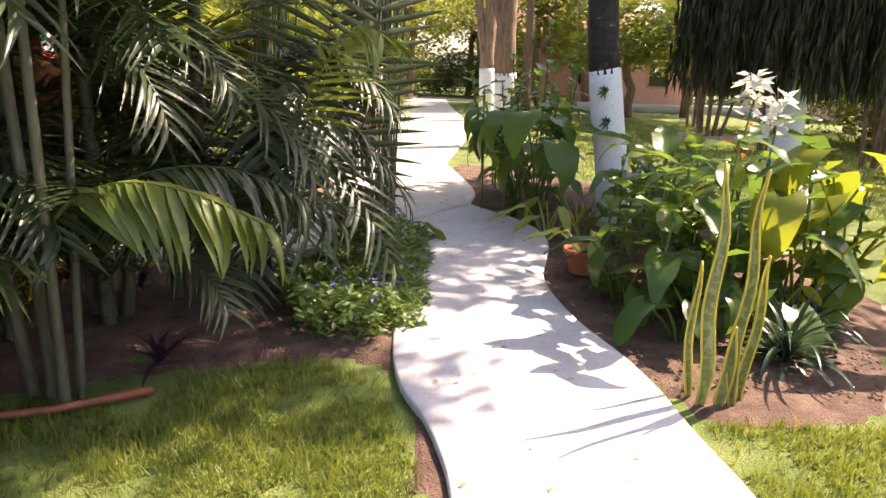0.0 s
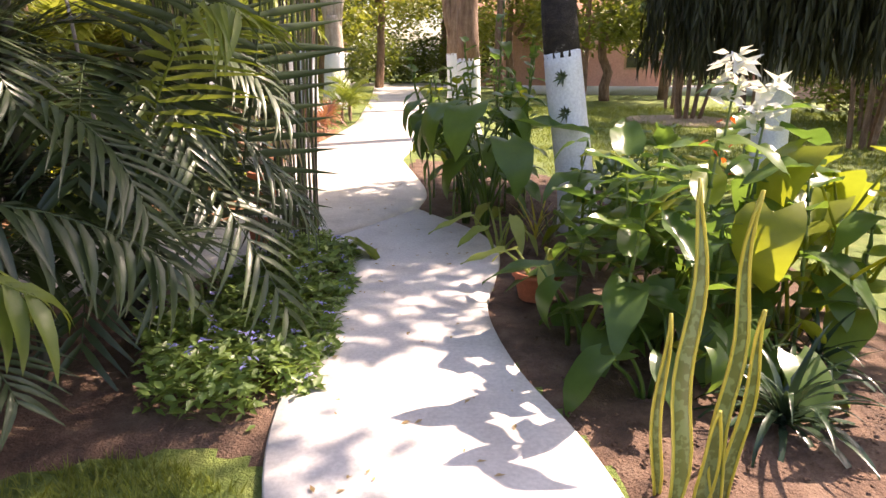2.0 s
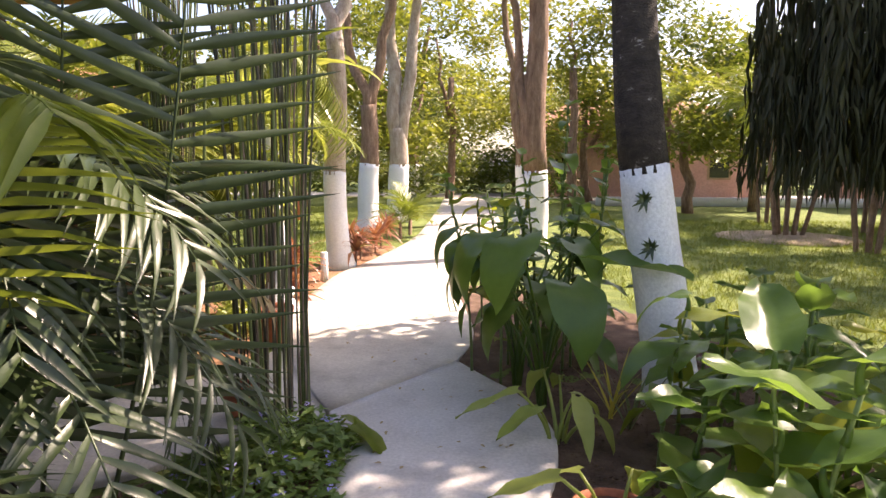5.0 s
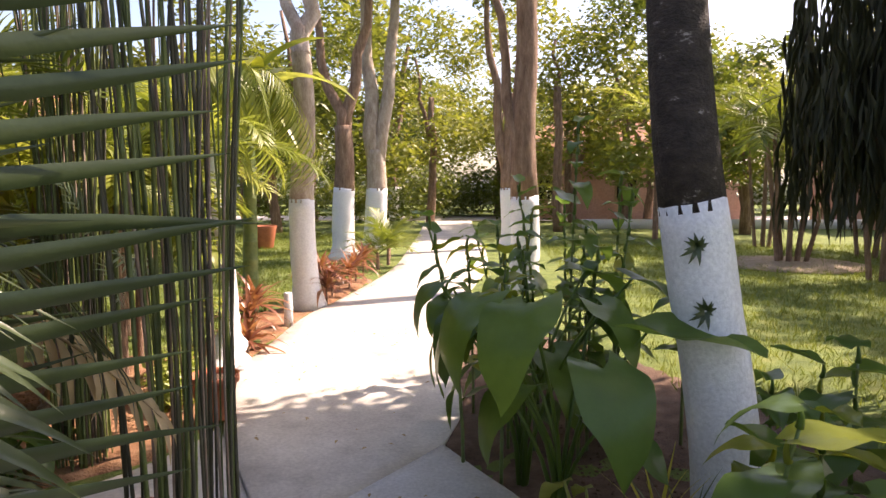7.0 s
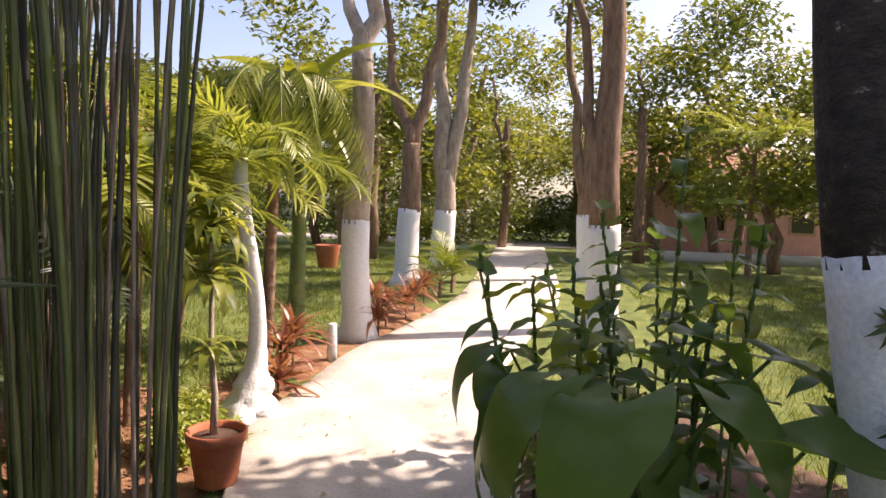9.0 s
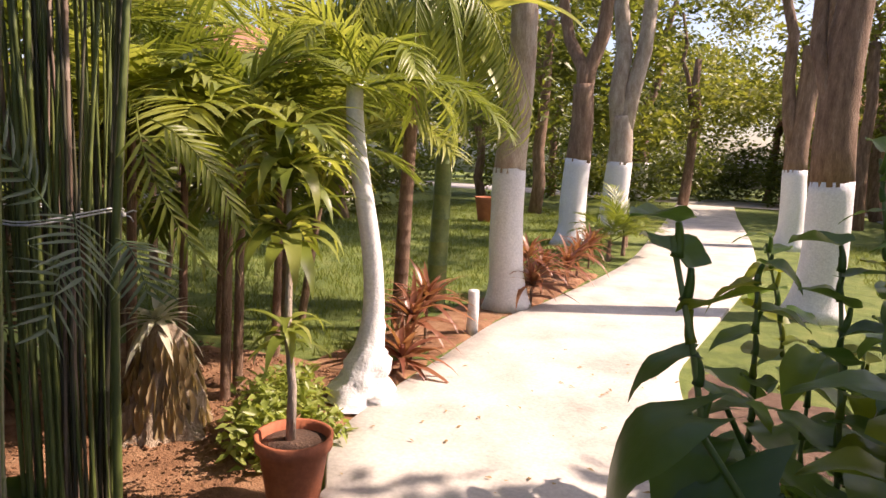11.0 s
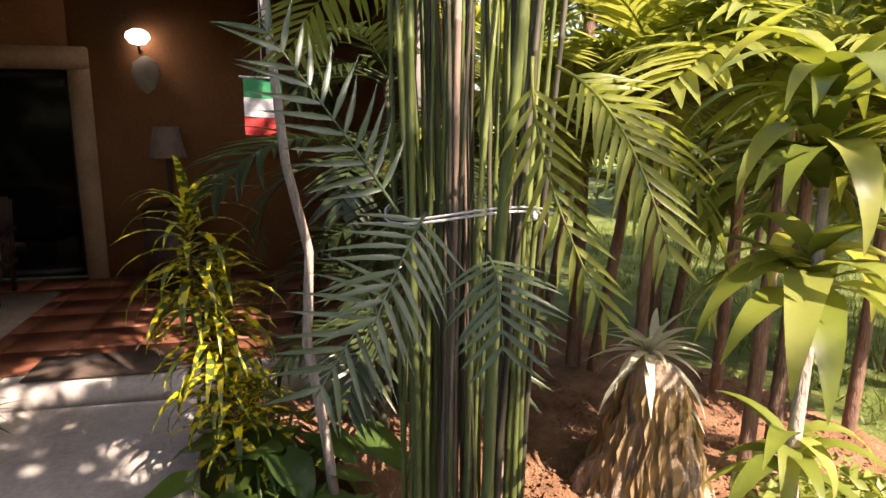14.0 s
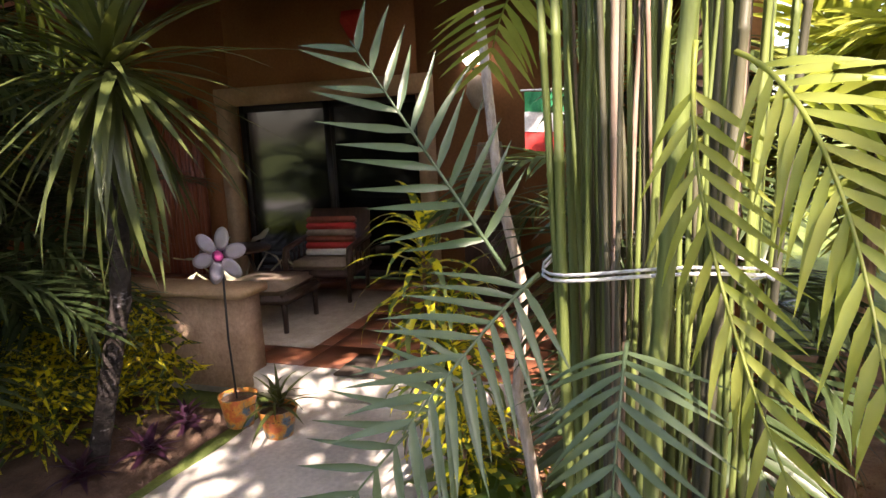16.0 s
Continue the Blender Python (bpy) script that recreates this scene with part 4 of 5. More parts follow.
put("frond", mesh_of("frond", *frond_on((0.3, -0.1, 0.3), (0.6, -0.25, 1.5), (0.7, -0.3, 2.6), (0.7, 0.7, 0), 26, 0.68, 0.05, 14, 88, 0.12, 98, 2), L_PALM_DARK_SHADE), dark)
put("frond", mesh_of("frond", *frond_on((0.3, -0.5, 0.9), (0.75, -0.75, 2.0), (1.0, -0.85, 1.75), (0.5, 0.8, 0), 24, 0.5, 0.04, 40, 70, 0.12, 97, -20), L_PALM), dark)
dead = empty("dry_frond", Matrix.Translation((-0.75, 5.55, 1.0)), "withered brown palm frond hanging by bamboo", "palm frond")
put("frond", mesh_of("frond", *frond_on((-0.3, 0, 0.25), (-0.05, 0.0, 0.25), (0.28, 0.05, -0.12), (0.2, 0.9, 0.1), 10, 0.28, 0.035, 60, 40, 0.2, 5, -10), L_DRY), dead)
rosette("yucca", -2.85, 4.55, 1.9, 130, 0.82, 0.058, L_YUCCA, "tall yucca with a round head of stiff green leaves", "yucca", 62, (-82, 85), 32, (0.3, 0.75, 0.05, BARK_DARK), spread=0.03)
rosette("cordyline", -1.42, 3.1, 0.05, 14, 0.28, 0.045, L_PURPLE, "small purple-leaved cordyline on dark soil", "cordyline", 63, (10, 75), 50, group="cordylines")
rosette("cordyline", -2.0, 4.2, 0.05, 14, 0.35, 0.05, L_PURPLE, "low purple-leaved plant beside the side path", "cordyline", 64, (10, 70), 50, group="cordylines")
for i, (x, y) in enumerate([(-3.0, 4.75), (-2.7, 4.6), (-3.35, 4.7)]):
    rosette("purple_plant", x, y, 0.03, 18, 0.24, 0.05, L_PURPLE, "low dark purple strap-leaved plant on bare soil", "plant", 65 + i, (5, 70), 60, group="purple plants")


def stick(name, pts, r0, r1, material, label, category="stick"):
    rr = [r0 + (r1 - r0) * i / (len(pts) - 1) for i in range(len(pts))]
    return tagged(put(name, mesh_of(name, *tube(pts, rr, 9), material)), label, category)


stick("fallen_branch", [(-3.3, 2.45, -0.02), (-2.6, 2.4, 0.0), (-2.1, 2.47, 0.01), (-1.7, 2.62, 0.0), (-1.35, 2.85, -0.01)], 0.014, 0.02, RED_WOOD, "thin reddish branch lying along the lawn edge", "branch")
# blue-flowered ground cover along the left edge
rg = random.Random(71)
P, B = [], []
while len(P) < 7000:
    x, y = rg.uniform(-1.1, -0.02), rg.uniform(3.45, 6.0)
    inner = -0.14 - 0.05 * math.sin(y * 3) + (0.1 if 4.1 < y < 5.3 else 0)
    if x > inner or x < -0.95 + 0.15 * math.sin(y * 4) + (0.35 if y > 5.4 else 0) or (y < 3.7 and x > -0.3):
        continue
    top = 0.26 + 0.08 * noise.noise((x * 4, y * 4, 0)) - 0.16 * max(0, (x + 0.35) / 0.3)
    P.append((x, y, G + max(0.04, top) * rg.random() ** 0.5))
    if len(B) < 60 and rg.random() < 0.012:
        B.append((x, y, G + top + 0.03))
tagged(put("ground_cover", scatter("ground_cover", LEAF, rand_mats(P, 0.045, 0.09, 71, 0.7), L_COVER)), "dense low green ground cover spilling over the path edge", "ground cover", kind="stuff")
BP = [(x + rg.gauss(0, 0.012), y + rg.gauss(0, 0.012), z + rg.gauss(0, 0.006)) for x, y, z in B for _ in range(7)]
tagged(put("blue_flowers", scatter("blue_flowers", LEAF, rand_mats(BP, 0.02, 0.034, 72, 0.5), L_BLUE)), "small pale blue flower heads among green leaves", "flowers", kind="stuff")
bamboo(-0.6, 6.04, 44, 0.2, 0.24, 3.6, "clump of thin dark upright canes at the fork", 81, (CANE_DARK, CANE_DARK, CANE, CANE_DRY), None, 0.12)
pot("flower_pot", -0.95, 6.28, 0.1, 0.2, TERRACOTTA, "small terracotta pot behind the bamboo canes")
yl = broad_plant("yellow_leaf_plant", -0.26, 5.92, 3, "low plant with one large yellowing leaf over the path", "plant", 82, L_BROAD_YEL_LIT, (0.3, 0.38), 0.45, (0.16, 0.26), 0.1, 0.03, (-40, -15), 3, yaw0=-40, yaw1=40)

# right-hand bed
sn = empty("snake_plant", Matrix.Translation((1.39, 2.96, G)), "tall snake plant, mottled leaves with yellow margins", "snake plant")
rs = random.Random(91)
for i, (dx, h, yaw, bend, wd) in enumerate([(-0.06, 1.22, 80, 8, 0.062), (0.09, 1.2, 95, -6, 0.06), (0.17, 0.8, 100, -14, 0.055), (0.04, 0.48, 85, -28, 0.06), (-0.1, 0.72, 85, 10, 0.035)]):
    g = moved(blade(h, wd, 88, bend, 14, 0.3, 0.5, 3.0), turn(0, 0, 0, yaw))
    g = ([Vector((v[0] + 0.016 * math.sin(v[2] * 9 + i * 2), v[1], v[2])) for v in g[0]], g[1])
    lf = put("leaf", mesh_of("leaf", *g, L_SNAKE), sn, Matrix.Translation((dx, rs.uniform(-0.05, 0.05), 0)))
    V = g[0]
    for k in (0, 2):
        put("margin", mesh_of("margin", *tube([V[j * 3 + k] for j in range(15)], 0.0065, 5), L_EDGE), lf, label="yellow leaf margin")
rosette("strap_lily", 2.02, 3.45, 0.03, 44, 0.62, 0.055, L_STRAP, "dark glossy strap-leaved lily arching over the soil", "lily", 92, (8, 82), 95, n=8)
rosette("strap_lily", 2.45, 3.95, 0.03, 26, 0.55, 0.05, L_STRAP, "dark strap-leaved lily behind the bed edge", "lily", 93, (10, 82), 90, n=8)
rc = random.Random(95)
spots = [(1.45, 4.05), (1.7, 3.85), (1.95, 4.1), (1.6, 4.45), (2.2, 4.4), (1.9, 4.7), (2.45, 4.15), (2.6, 4.6), (2.3, 5.0), (1.75, 5.1), (1.4, 4.8), (2.8, 4.2), (2.05, 5.4), (2.6, 5.3), (1.5, 5.6), (2.9, 4.9)]
for i, (x, y) in enumerate(spots):
    stalk_plant(x, y, rc.uniform(0.75, 1.25), 7, rc.uniform(0.46, 0.6), 0.52, "leafy green canna with large paddle leaves", 300 + i, lean=(rc.uniform(-0.12, 0.12), rc.uniform(-0.15, 0.05)), start=0.25, tip=(L_RED, 5, 0.04) if i in (1, 8) else None)
for i, (x, y) in enumerate([(1.3, 4.3), (1.55, 3.7), (2.2, 3.85), (1.75, 4.25), (2.5, 4.5), (2.1, 4.85)]):
    broad_plant("leafy_plant", x, y, 8, "low plant with broad glossy green leaves", "plant", 330 + i, L_BROAD, (0.24, 0.38), 0.6, (0.2, 0.5), 0.15, 0.08, (-70, -15), 1)
for i, (x, y, h) in enumerate([(2.5, 4.3, 1.35), (2.8, 4.35, 1.3), (3.0, 4.7, 1.15)]):
    broad_plant("elephant_ear", x, y, 4, "elephant ear with large sunlit yellow-green leaves", "elephant ear", 340 + i, L_BROAD_YEL_LIT, (0.42, 0.55), 0.8, (h * 0.7, h), 0.3, 0.05, (-80, -40), 4)
for i, (x, y, h) in enumerate([(2.04, 4.5, 1.42), (2.2, 4.44, 1.28)]):
    stalk_plant(x, y, h, 5, 0.4, 0.4, "tall stalk topped with white flower plumes", 350 + i * 40, tip=(L_WHITE, 46, 0.085), lean=(0.03, -0.05))
pot("flower_pot", 1.17, 4.98, 0.16, 0.2, TERRACOTTA, "small red terracotta pot at the bed edge")
broad_plant("potted_plant", 1.2, 4.98, 7, "leafy seedling with pale oval leaves in a pot", "plant", 352, L_BUSH, (0.2, 0.3), 0.42, (0.35, 0.6), 0.08, 0.04, (-60, 10))


def elephant_ear(x, y, leaves, label, seed):
    """Big wavy heart-shaped leaves, each given by its heading, stalk, length and tilt."""
    t = empty("elephant_ear", Matrix.Translation((x, y, G)), label, "elephant ear", "broad-leaved plants")
    for i, (yaw, stalk, length, tilt) in enumerate(leaves):
        put("leaf", mesh_of("leaf", *broad(length, length * 0.72, stalk, tilt=tilt, heart=0.3, wave=0.05, n=12, seed=seed + i, roll=0.16), L_BROAD), t, turn(0.02 * math.cos(i * 2.4), 0.02 * math.sin(i * 2.4), 0, yaw, -4 + 3 * (i % 3)))


elephant_ear(1.0, 6.68, [(188, 1.12, 0.42, -58), (212, 1.2, 0.44, -62), (240, 1.18, 0.48, -50), (285, 0.95, 0.5, -48), (345, 1.02, 0.52, -4), (145, 1.05, 0.42, -45), (60, 1.1, 0.44, -35), (320, 0.6, 0.38, -25), (205, 0.75, 0.42, -55), (170, 0.85, 0.4, -50)], "big elephant ear with dark green wavy heart-shaped leaves", 3530)
elephant_ear(0.86, 7.3, [(180, 0.95, 0.42, -55), (225, 1.05, 0.44, -50), (20, 0.95, 0.45, -35), (110, 0.8, 0.42, -45), (300, 0.8, 0.42, -50)], "elephant ear with broad leaves leaning to the path", 3540)
elephant_ear(0.84, 7.1, [(310, 1.15, 0.34, -40), (200, 1.2, 0.32, -55), (30, 1.2, 0.36, -30), (345, 1.25, 0.34, -25), (150, 1.1, 0.34, -50), (255, 1.0, 0.34, -60)], "tall elephant ear with dark broad leaves beside the path", 3550)
broad_plant("leafy_plant", 1.05, 6.15, 7, "young plant with long pale green leaves by the path", "plant", 355, L_BUSH, (0.28, 0.4), 0.3, (0.2, 0.5), 0.08, 0.05, (-45, 15))
for i, (x, y, h) in enumerate([(0.5, 7.3, 1.5), (0.55, 8.2, 1.3), (0.85, 8.1, 1.5), (1.2, 7.95, 2.1), (1.45, 7.7, 1.65), (1.05, 8.6, 1.7), (1.6, 8.4, 1.75), (0.75, 9.1, 1.3), (1.35, 9.2, 1.5), (1.9, 7.7, 1.2), (0.72, 7.1, 1.3), (0.95, 7.6, 1.35), (1.2, 7.45, 1.3), (1.3, 8.2, 1.4), (0.8, 7.9, 1.4)]):
    stalk_plant(x, y, h, 10, 0.29, 0.66, "tall thin-stemmed shrub with loose green leaves", 360 + i, lean=(rc.uniform(-0.3, 0.15), rc.uniform(-0.2, 0.1)), start=0.4)
for i, (x, y) in enumerate([(2.0, 6.2), (2.3, 5.8), (1.9, 5.7), (2.6, 6.4), (2.1, 6.9), (2.35, 6.6), (2.5, 7.2), (1.7, 6.0)]):
    stalk_plant(x, y, rc.uniform(0.6, 0.95), 7, 0.5, 0.5, "leafy green canna with large paddle leaves", 380 + i, start=0.2)
for i, (x, y) in enumerate([(0.78, 7.62), (1.0, 7.95), (1.28, 7.6), (1.12, 8.35), (0.72, 8.35), (1.55, 8.0), (0.95, 8.8), (1.5, 8.7)]):
    stalk_plant(x, y, rc.uniform(0.75, 1.0), 7, 0.46, 0.55, "leafy green canna with large paddle leaves", 420 + i, start=0.15)
for i, (x, y) in enumerate([(1.5, 6.35), (1.42, 6.5)]):
    rosette("striped_plant", x, y, 0.0, 9, 0.55, 0.03, L_EDGE if i else L_SNAKE, "narrow yellow-edged leaves at the foot of a tree", "plant", 390 + i, (55, 88), 30, group="striped plants")
fa = [(0.01, 1.42), (0.06, 1.12)]
for i, (dx, z) in enumerate(fa):
    o = put("fern", mesh_of("fern", *join(*[moved(blade(0.045 + 0.055 * ((k * 7) % 5) / 4, 0.03, 25, 70, 4), turn(0, 0, 0, k * 137.5, 10 + 5 * (k % 6))) for k in range(13)]), L_PALM_DARK_SHADE), dark_tree, Matrix.Translation((-0.26 + dx, -0.158, z)) @ pose(0, 0, 0, 90, 0, 0), "small dark green fern growing on the bark")
palm(7.1, 17.6, [(0, 0, 2.6, 0.06), (0.5, 0.2, 2.4, 0.06), (-0.5, 0.1, 2.5, 0.06), (0.9, 0.1, 2.0, 0.05), (-0.2, 0.5, 2.8, 0.06)], 8, 1.7, 0.55, 0.04, L_PALM, "spreading palm clump with several slim stems on the lawn", 101, BARK, 22)
tagged(put("tree_ring", mesh_of("tree_ring", *lathe([(1.5, G), (1.48, G + 0.03), (1.0, G + 0.05), (0.0, G + 0.07)], 28), SAND), None, Matrix.Translation((7.1, 17.6, 0))), "ring of bare sandy soil round palms", "soil", kind="structure")
palm(6.0, 24, [(0, 0, 3.4, 0.09)], 12, 2.2, 0.6, 0.04, L_PALM_SUNLIT, "single coconut palm with drooping fronds beyond the lawn", 102, BARK, 24)
for i, (x, y, h) in enumerate([(8.4, 12.6, 3.4), (7.6, 15.2, 3.2), (9.5, 19, 3.2), (10.5, 15.5, 3.0), (8.2, 21.5, 3.4), (12, 18, 3.0)]):
    palm(x, y, [(0, 0, h, 0.06), (0.5, 0.2, h * 0.8, 0.05), (-0.4, 0.3, h * 0.9, 0.05), (0.2, -0.4, h * 0.7, 0.05)], 9, 1.9, 0.55, 0.045, L_PALM_DARK_SHADE if i % 2 else L_PALM, "tall shady palm clump on the lawn edge", 1020 + i, BARK, 20)
# dark curtain of hanging foliage by the lawn tree
rw = random.Random(105)
P = []
for k in range(650):
    a, d = rw.uniform(0, 6.283), math.sqrt(rw.random()) * 1.6
    x, y, z = 4.5 + d * math.cos(a), 8.45 + d * math.sin(a) * 0.9, rw.uniform(2.2, 3.6)
    L = rw.uniform(0.6, 1.6)
    for q in range(16):
        zz = z - L * q / 16
        if zz > 1.5:
            P.append((x + rw.gauss(0, 0.03), y + rw.gauss(0, 0.03), zz))
mats = []
for p in P:
    mats.append(np.array(Matrix.LocRotScale(Vector(p), Euler((rw.uniform(-.3, .3), 1.3 + rw.uniform(-.3, .3), rw.uniform(0, 6.28))), Vector((0.3, 0.09, 0.3)))))
tagged(put("hanging_foliage", scatter("hanging_foliage", LEAF_LONG, mats, L_HANG)), "dark curtain of thin hanging leaves round a tree", "foliage", kind="stuff")

# north bed
bamboo(-1.86, 7.31, 70, 0.16, 0.2, 3.8, "dense clump of slim green and brown canes tied with cord", 82, (CANE, CANE, CANE, CANE_DARK, CANE_DRY), (1.36, 0.19, 0.22, 0.75), 0.22)
stick("support_stick", [(-2.46, 6.98, G), (-2.47, 6.94, 0.35), (-2.46, 6.88, 0.75), (-2.5, 6.9, 1.08), (-2.5, 6.83, 1.4), (-2.52, 6.78, 1.95)], 0.021, 0.015, BARK_PALE, "crooked pale wooden stick standing in the bed", "stick")
fr = empty("palm", Matrix.Translation((-1.6, 7.3, G)), "slim palm with arching fronds growing through the bamboo", "palm", "garden palms")
put("stem", mesh_of("stem", *ringed_trunk([(0, 0, 0), (0.0, 0.02, 1.2), (0.02, 0.1, 2.3)], 0.018, 0.012), CANE), fr)


def small_frond(a, b, c, side, material, seed, pairs=15, leaf=0.24, W=0.021, hang=22, sweep=62, lift=0, label=""):
    put("frond", mesh_of("frond", *frond_on(a, b, c, side, pairs, leaf, W, hang, sweep, 0.12, seed, lift, rib=0.0032), material), fr, label=label)


# these fronds get their sun from the yellower leaf colour
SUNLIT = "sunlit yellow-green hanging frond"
small_frond((0.07, 0.07, 1.74), (0.1, 0.05, 1.52), (0.28, 0.18, 1.2), (0.35, 0.9, 0.1), L_PALM_SUNLIT, 11, 13, 0.155, 0.016, 25, 50, -6, SUNLIT)
small_frond((0.08, 0.12, 1.72), (0.22, 0.22, 1.66), (0.38, 0.24, 1.36), (-0.25, -0.85, -0.45), L_PALM_SUNLIT, 12, 15, 0.16, 0.016, 28, 50, -6, SUNLIT)
small_frond((0.0, 0.15, 1.65), (0.12, 0.32, 1.72), (0.16, 0.5, 1.34), (0.7, -0.2, 0.5), L_PALM_SUNLIT, 13, 15, 0.2, 0.02, 28, 50, -6, SUNLIT)
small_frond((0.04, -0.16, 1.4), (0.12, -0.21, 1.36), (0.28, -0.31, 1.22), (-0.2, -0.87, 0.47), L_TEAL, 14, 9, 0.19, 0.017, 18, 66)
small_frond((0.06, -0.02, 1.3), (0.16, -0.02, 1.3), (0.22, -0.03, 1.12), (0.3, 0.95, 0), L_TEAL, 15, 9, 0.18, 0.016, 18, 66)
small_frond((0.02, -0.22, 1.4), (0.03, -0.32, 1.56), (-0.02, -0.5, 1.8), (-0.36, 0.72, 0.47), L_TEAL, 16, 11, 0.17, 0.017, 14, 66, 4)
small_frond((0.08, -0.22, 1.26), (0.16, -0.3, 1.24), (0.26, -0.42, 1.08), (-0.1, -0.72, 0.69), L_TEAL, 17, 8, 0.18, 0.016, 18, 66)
small_frond((-0.25, -0.05, 1.35), (-0.4, -0.12, 1.52), (-0.5, -0.22, 1.15), (0.7, -0.5, 0.3), L_PALM_DARK_SHADE, 18, 16, 0.28, 0.026)
small_frond((-0.3, -0.0, 1.2), (-0.5, -0.05, 1.3), (-0.65, -0.12, 0.9), (0.6, -0.6, 0.2), L_PALM_DARK_SHADE, 19, 16, 0.3, 0.03)
small_frond((-0.3, -0.15, 1.9), (-0.5, -0.3, 2.1), (-0.75, -0.45, 1.8), (0.6, -0.6, 0.2), L_PALM_SUNLIT, 20, 16, 0.26, 0.026)
small_frond((-0.3, -0.1, 2.0), (-0.4, -0.4, 2.3), (-0.5, -0.75, 2.1), (0.6, -0.4, 0.2), L_PALM_SUNLIT, 21, 16, 0.26, 0.026)
for i in range(4):
    a = radians(110 + i * 50)
    small_frond((0, 0, 2.1), (0.4 * math.cos(a), 0.4 * math.sin(a), 2.6), (0.9 * math.cos(a), 0.9 * math.sin(a), 2.3), (-math.sin(a), math.cos(a), 0), L_PALM, 22 + i, 20, 0.35, 0.026)
# small palms added to darken this gap, shade put into their leaf colour
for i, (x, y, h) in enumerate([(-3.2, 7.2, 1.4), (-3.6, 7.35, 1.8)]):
    palm(x, y, [(0, 0, h, 0.03), (0.1, 0.1, h * 0.5, 0.03)], 8, 0.8, 0.34, 0.04, L_PALM_DARK_SHADE, "shaded small palm between bamboo and porch", 1100 + i, CANE_DARK, 14, (10, 70), (80, 120))
cr = empty("croton", Matrix.Translation((-2.9, 6.57, G)), "croton shrub, narrow dark leaves splashed with yellow", "croton")
rq = random.Random(111)
leafs = [mesh_of("leaf", *blade(0.34, 0.05, 0, d, 6, 0.2, 0.4), m) for d, m in ((70, L_CROTON), (100, L_CROTON), (130, L_CROTON), (80, L_CROTON), (120, L_CROTON), (110, L_CROTON_YEL))]
for h, n in ((1.28, 46), (1.0, 40), (0.8, 40), (0.55, 40), (0.35, 30)):
    sx, sy = rq.uniform(-0.15, 0.15), rq.uniform(-0.2, 0.15)
    put("stem", mesh_of("stem", *tube([(sx * 0.3, sy * 0.3, 0), (sx, sy, h * 0.6), (sx, sy, h)], [0.014, 0.01, 0.006], 7), BARK), cr)
    for i in range(n):
        put("leaf", leafs[(i * 5 + int(h * 10)) % 6], cr, turn(sx, sy, h - i * 0.0085, i * 137.5, 62 - i * 1.7 + rq.uniform(-10, 10), rq.uniform(0.75, 1.1)))
for i, (x, y) in enumerate([(-2.62, 6.62), (-2.35, 6.75), (-2.1, 6.95), (-2.8, 6.85)]):
    broad_plant("heart_leaf_plant", x, y, 9, "low plant with rounded dark green leaves", "plant", 400 + i, L_BROAD, (0.2, 0.28), 0.85, (0.15, 0.38), 0.25, 0.1, (-60, -10))
# old stump-like plant with bleached leaves
st = empty("ponytail_palm", Matrix.Translation((-2.5, 8.3, G)), "shaggy fibrous stump topped with bleached drooping leaves", "stump")
V, F = lathe([(0.34, -0.02), (0.29, 0.04), (0.24, 0.1), (0.19, 0.2), (0.16, 0.3), (0.135, 0.4), (0.12, 0.5), (0.1, 0.58), (0.05, 0.62), (0.0, 0.63)], 48)
V = [(v[0] * (1 + 0.5 * noise.noise((v[0] * 12, v[1] * 12, v[2] * 2))) + 0.12 * v[2], v[1] * (1 + 0.5 * noise.noise((v[1] * 12, v[0] * 12, v[2] * 2 + 4))), v[2]) for v in V]
put("stump", mesh_of("stump", V, F, FIBRE), st)
rf = random.Random(113)
hang = []
for i in range(220):
    a, z = rf.uniform(0, 6.283), rf.uniform(0.1, 0.58)
    r0 = 0.29 - 0.3 * z
    hang.append(np.array(turn(r0 * math.cos(a) * 1.0 + 0.12 * z, r0 * math.sin(a), z, math.degrees(a), -75 + rf.uniform(-10, 8), rf.uniform(0.15, 0.3))))
put("fibre_skirt", scatter("fibre_skirt", LEAF_LONG, hang, L_DRY), st, label="peeling dry fibres")
rosette("", 0.06, 0, 0.6, 46, 0.34, 0.06, L_BLEACH, "", "", 114, (-45, 60), 60, thing=st)
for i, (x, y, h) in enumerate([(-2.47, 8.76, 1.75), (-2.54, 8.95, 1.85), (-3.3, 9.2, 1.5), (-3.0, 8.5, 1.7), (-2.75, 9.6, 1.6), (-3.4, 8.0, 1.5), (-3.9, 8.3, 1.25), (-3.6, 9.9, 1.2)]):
    palm(x, y, [(0.04, 0.05, h, 0.035)], 11, 0.95, 0.4, 0.058, L_PALM if i % 3 == 1 else L_PALM_SUNLIT, "slender young palm with drooping sunlit fronds", 120 + i, BARK, 18, (10, 75), (70, 110))
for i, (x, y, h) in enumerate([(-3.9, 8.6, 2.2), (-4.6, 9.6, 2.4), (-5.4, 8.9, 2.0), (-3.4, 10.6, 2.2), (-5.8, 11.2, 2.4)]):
    palm(x, y, [(0, 0, h, 0.05), (0.3, 0.2, h * 0.7, 0.04)], 11, 1.5, 0.45, 0.036, L_PALM_SUNLIT if i % 2 else L_PALM, "bushy sunlit palm behind the bed", 130 + i, BARK, 22)
pot("flower_pot", -1.3, 7.98, 0.17, 0.32, TERRACOTTA, "large terracotta pot at the path edge", G + 0.045)
pt = empty("potted_tree", Matrix.Translation((-1.32, 7.98, 0.27)), "young potted tree, bare stem, tiers of drooping leaves", "potted tree")
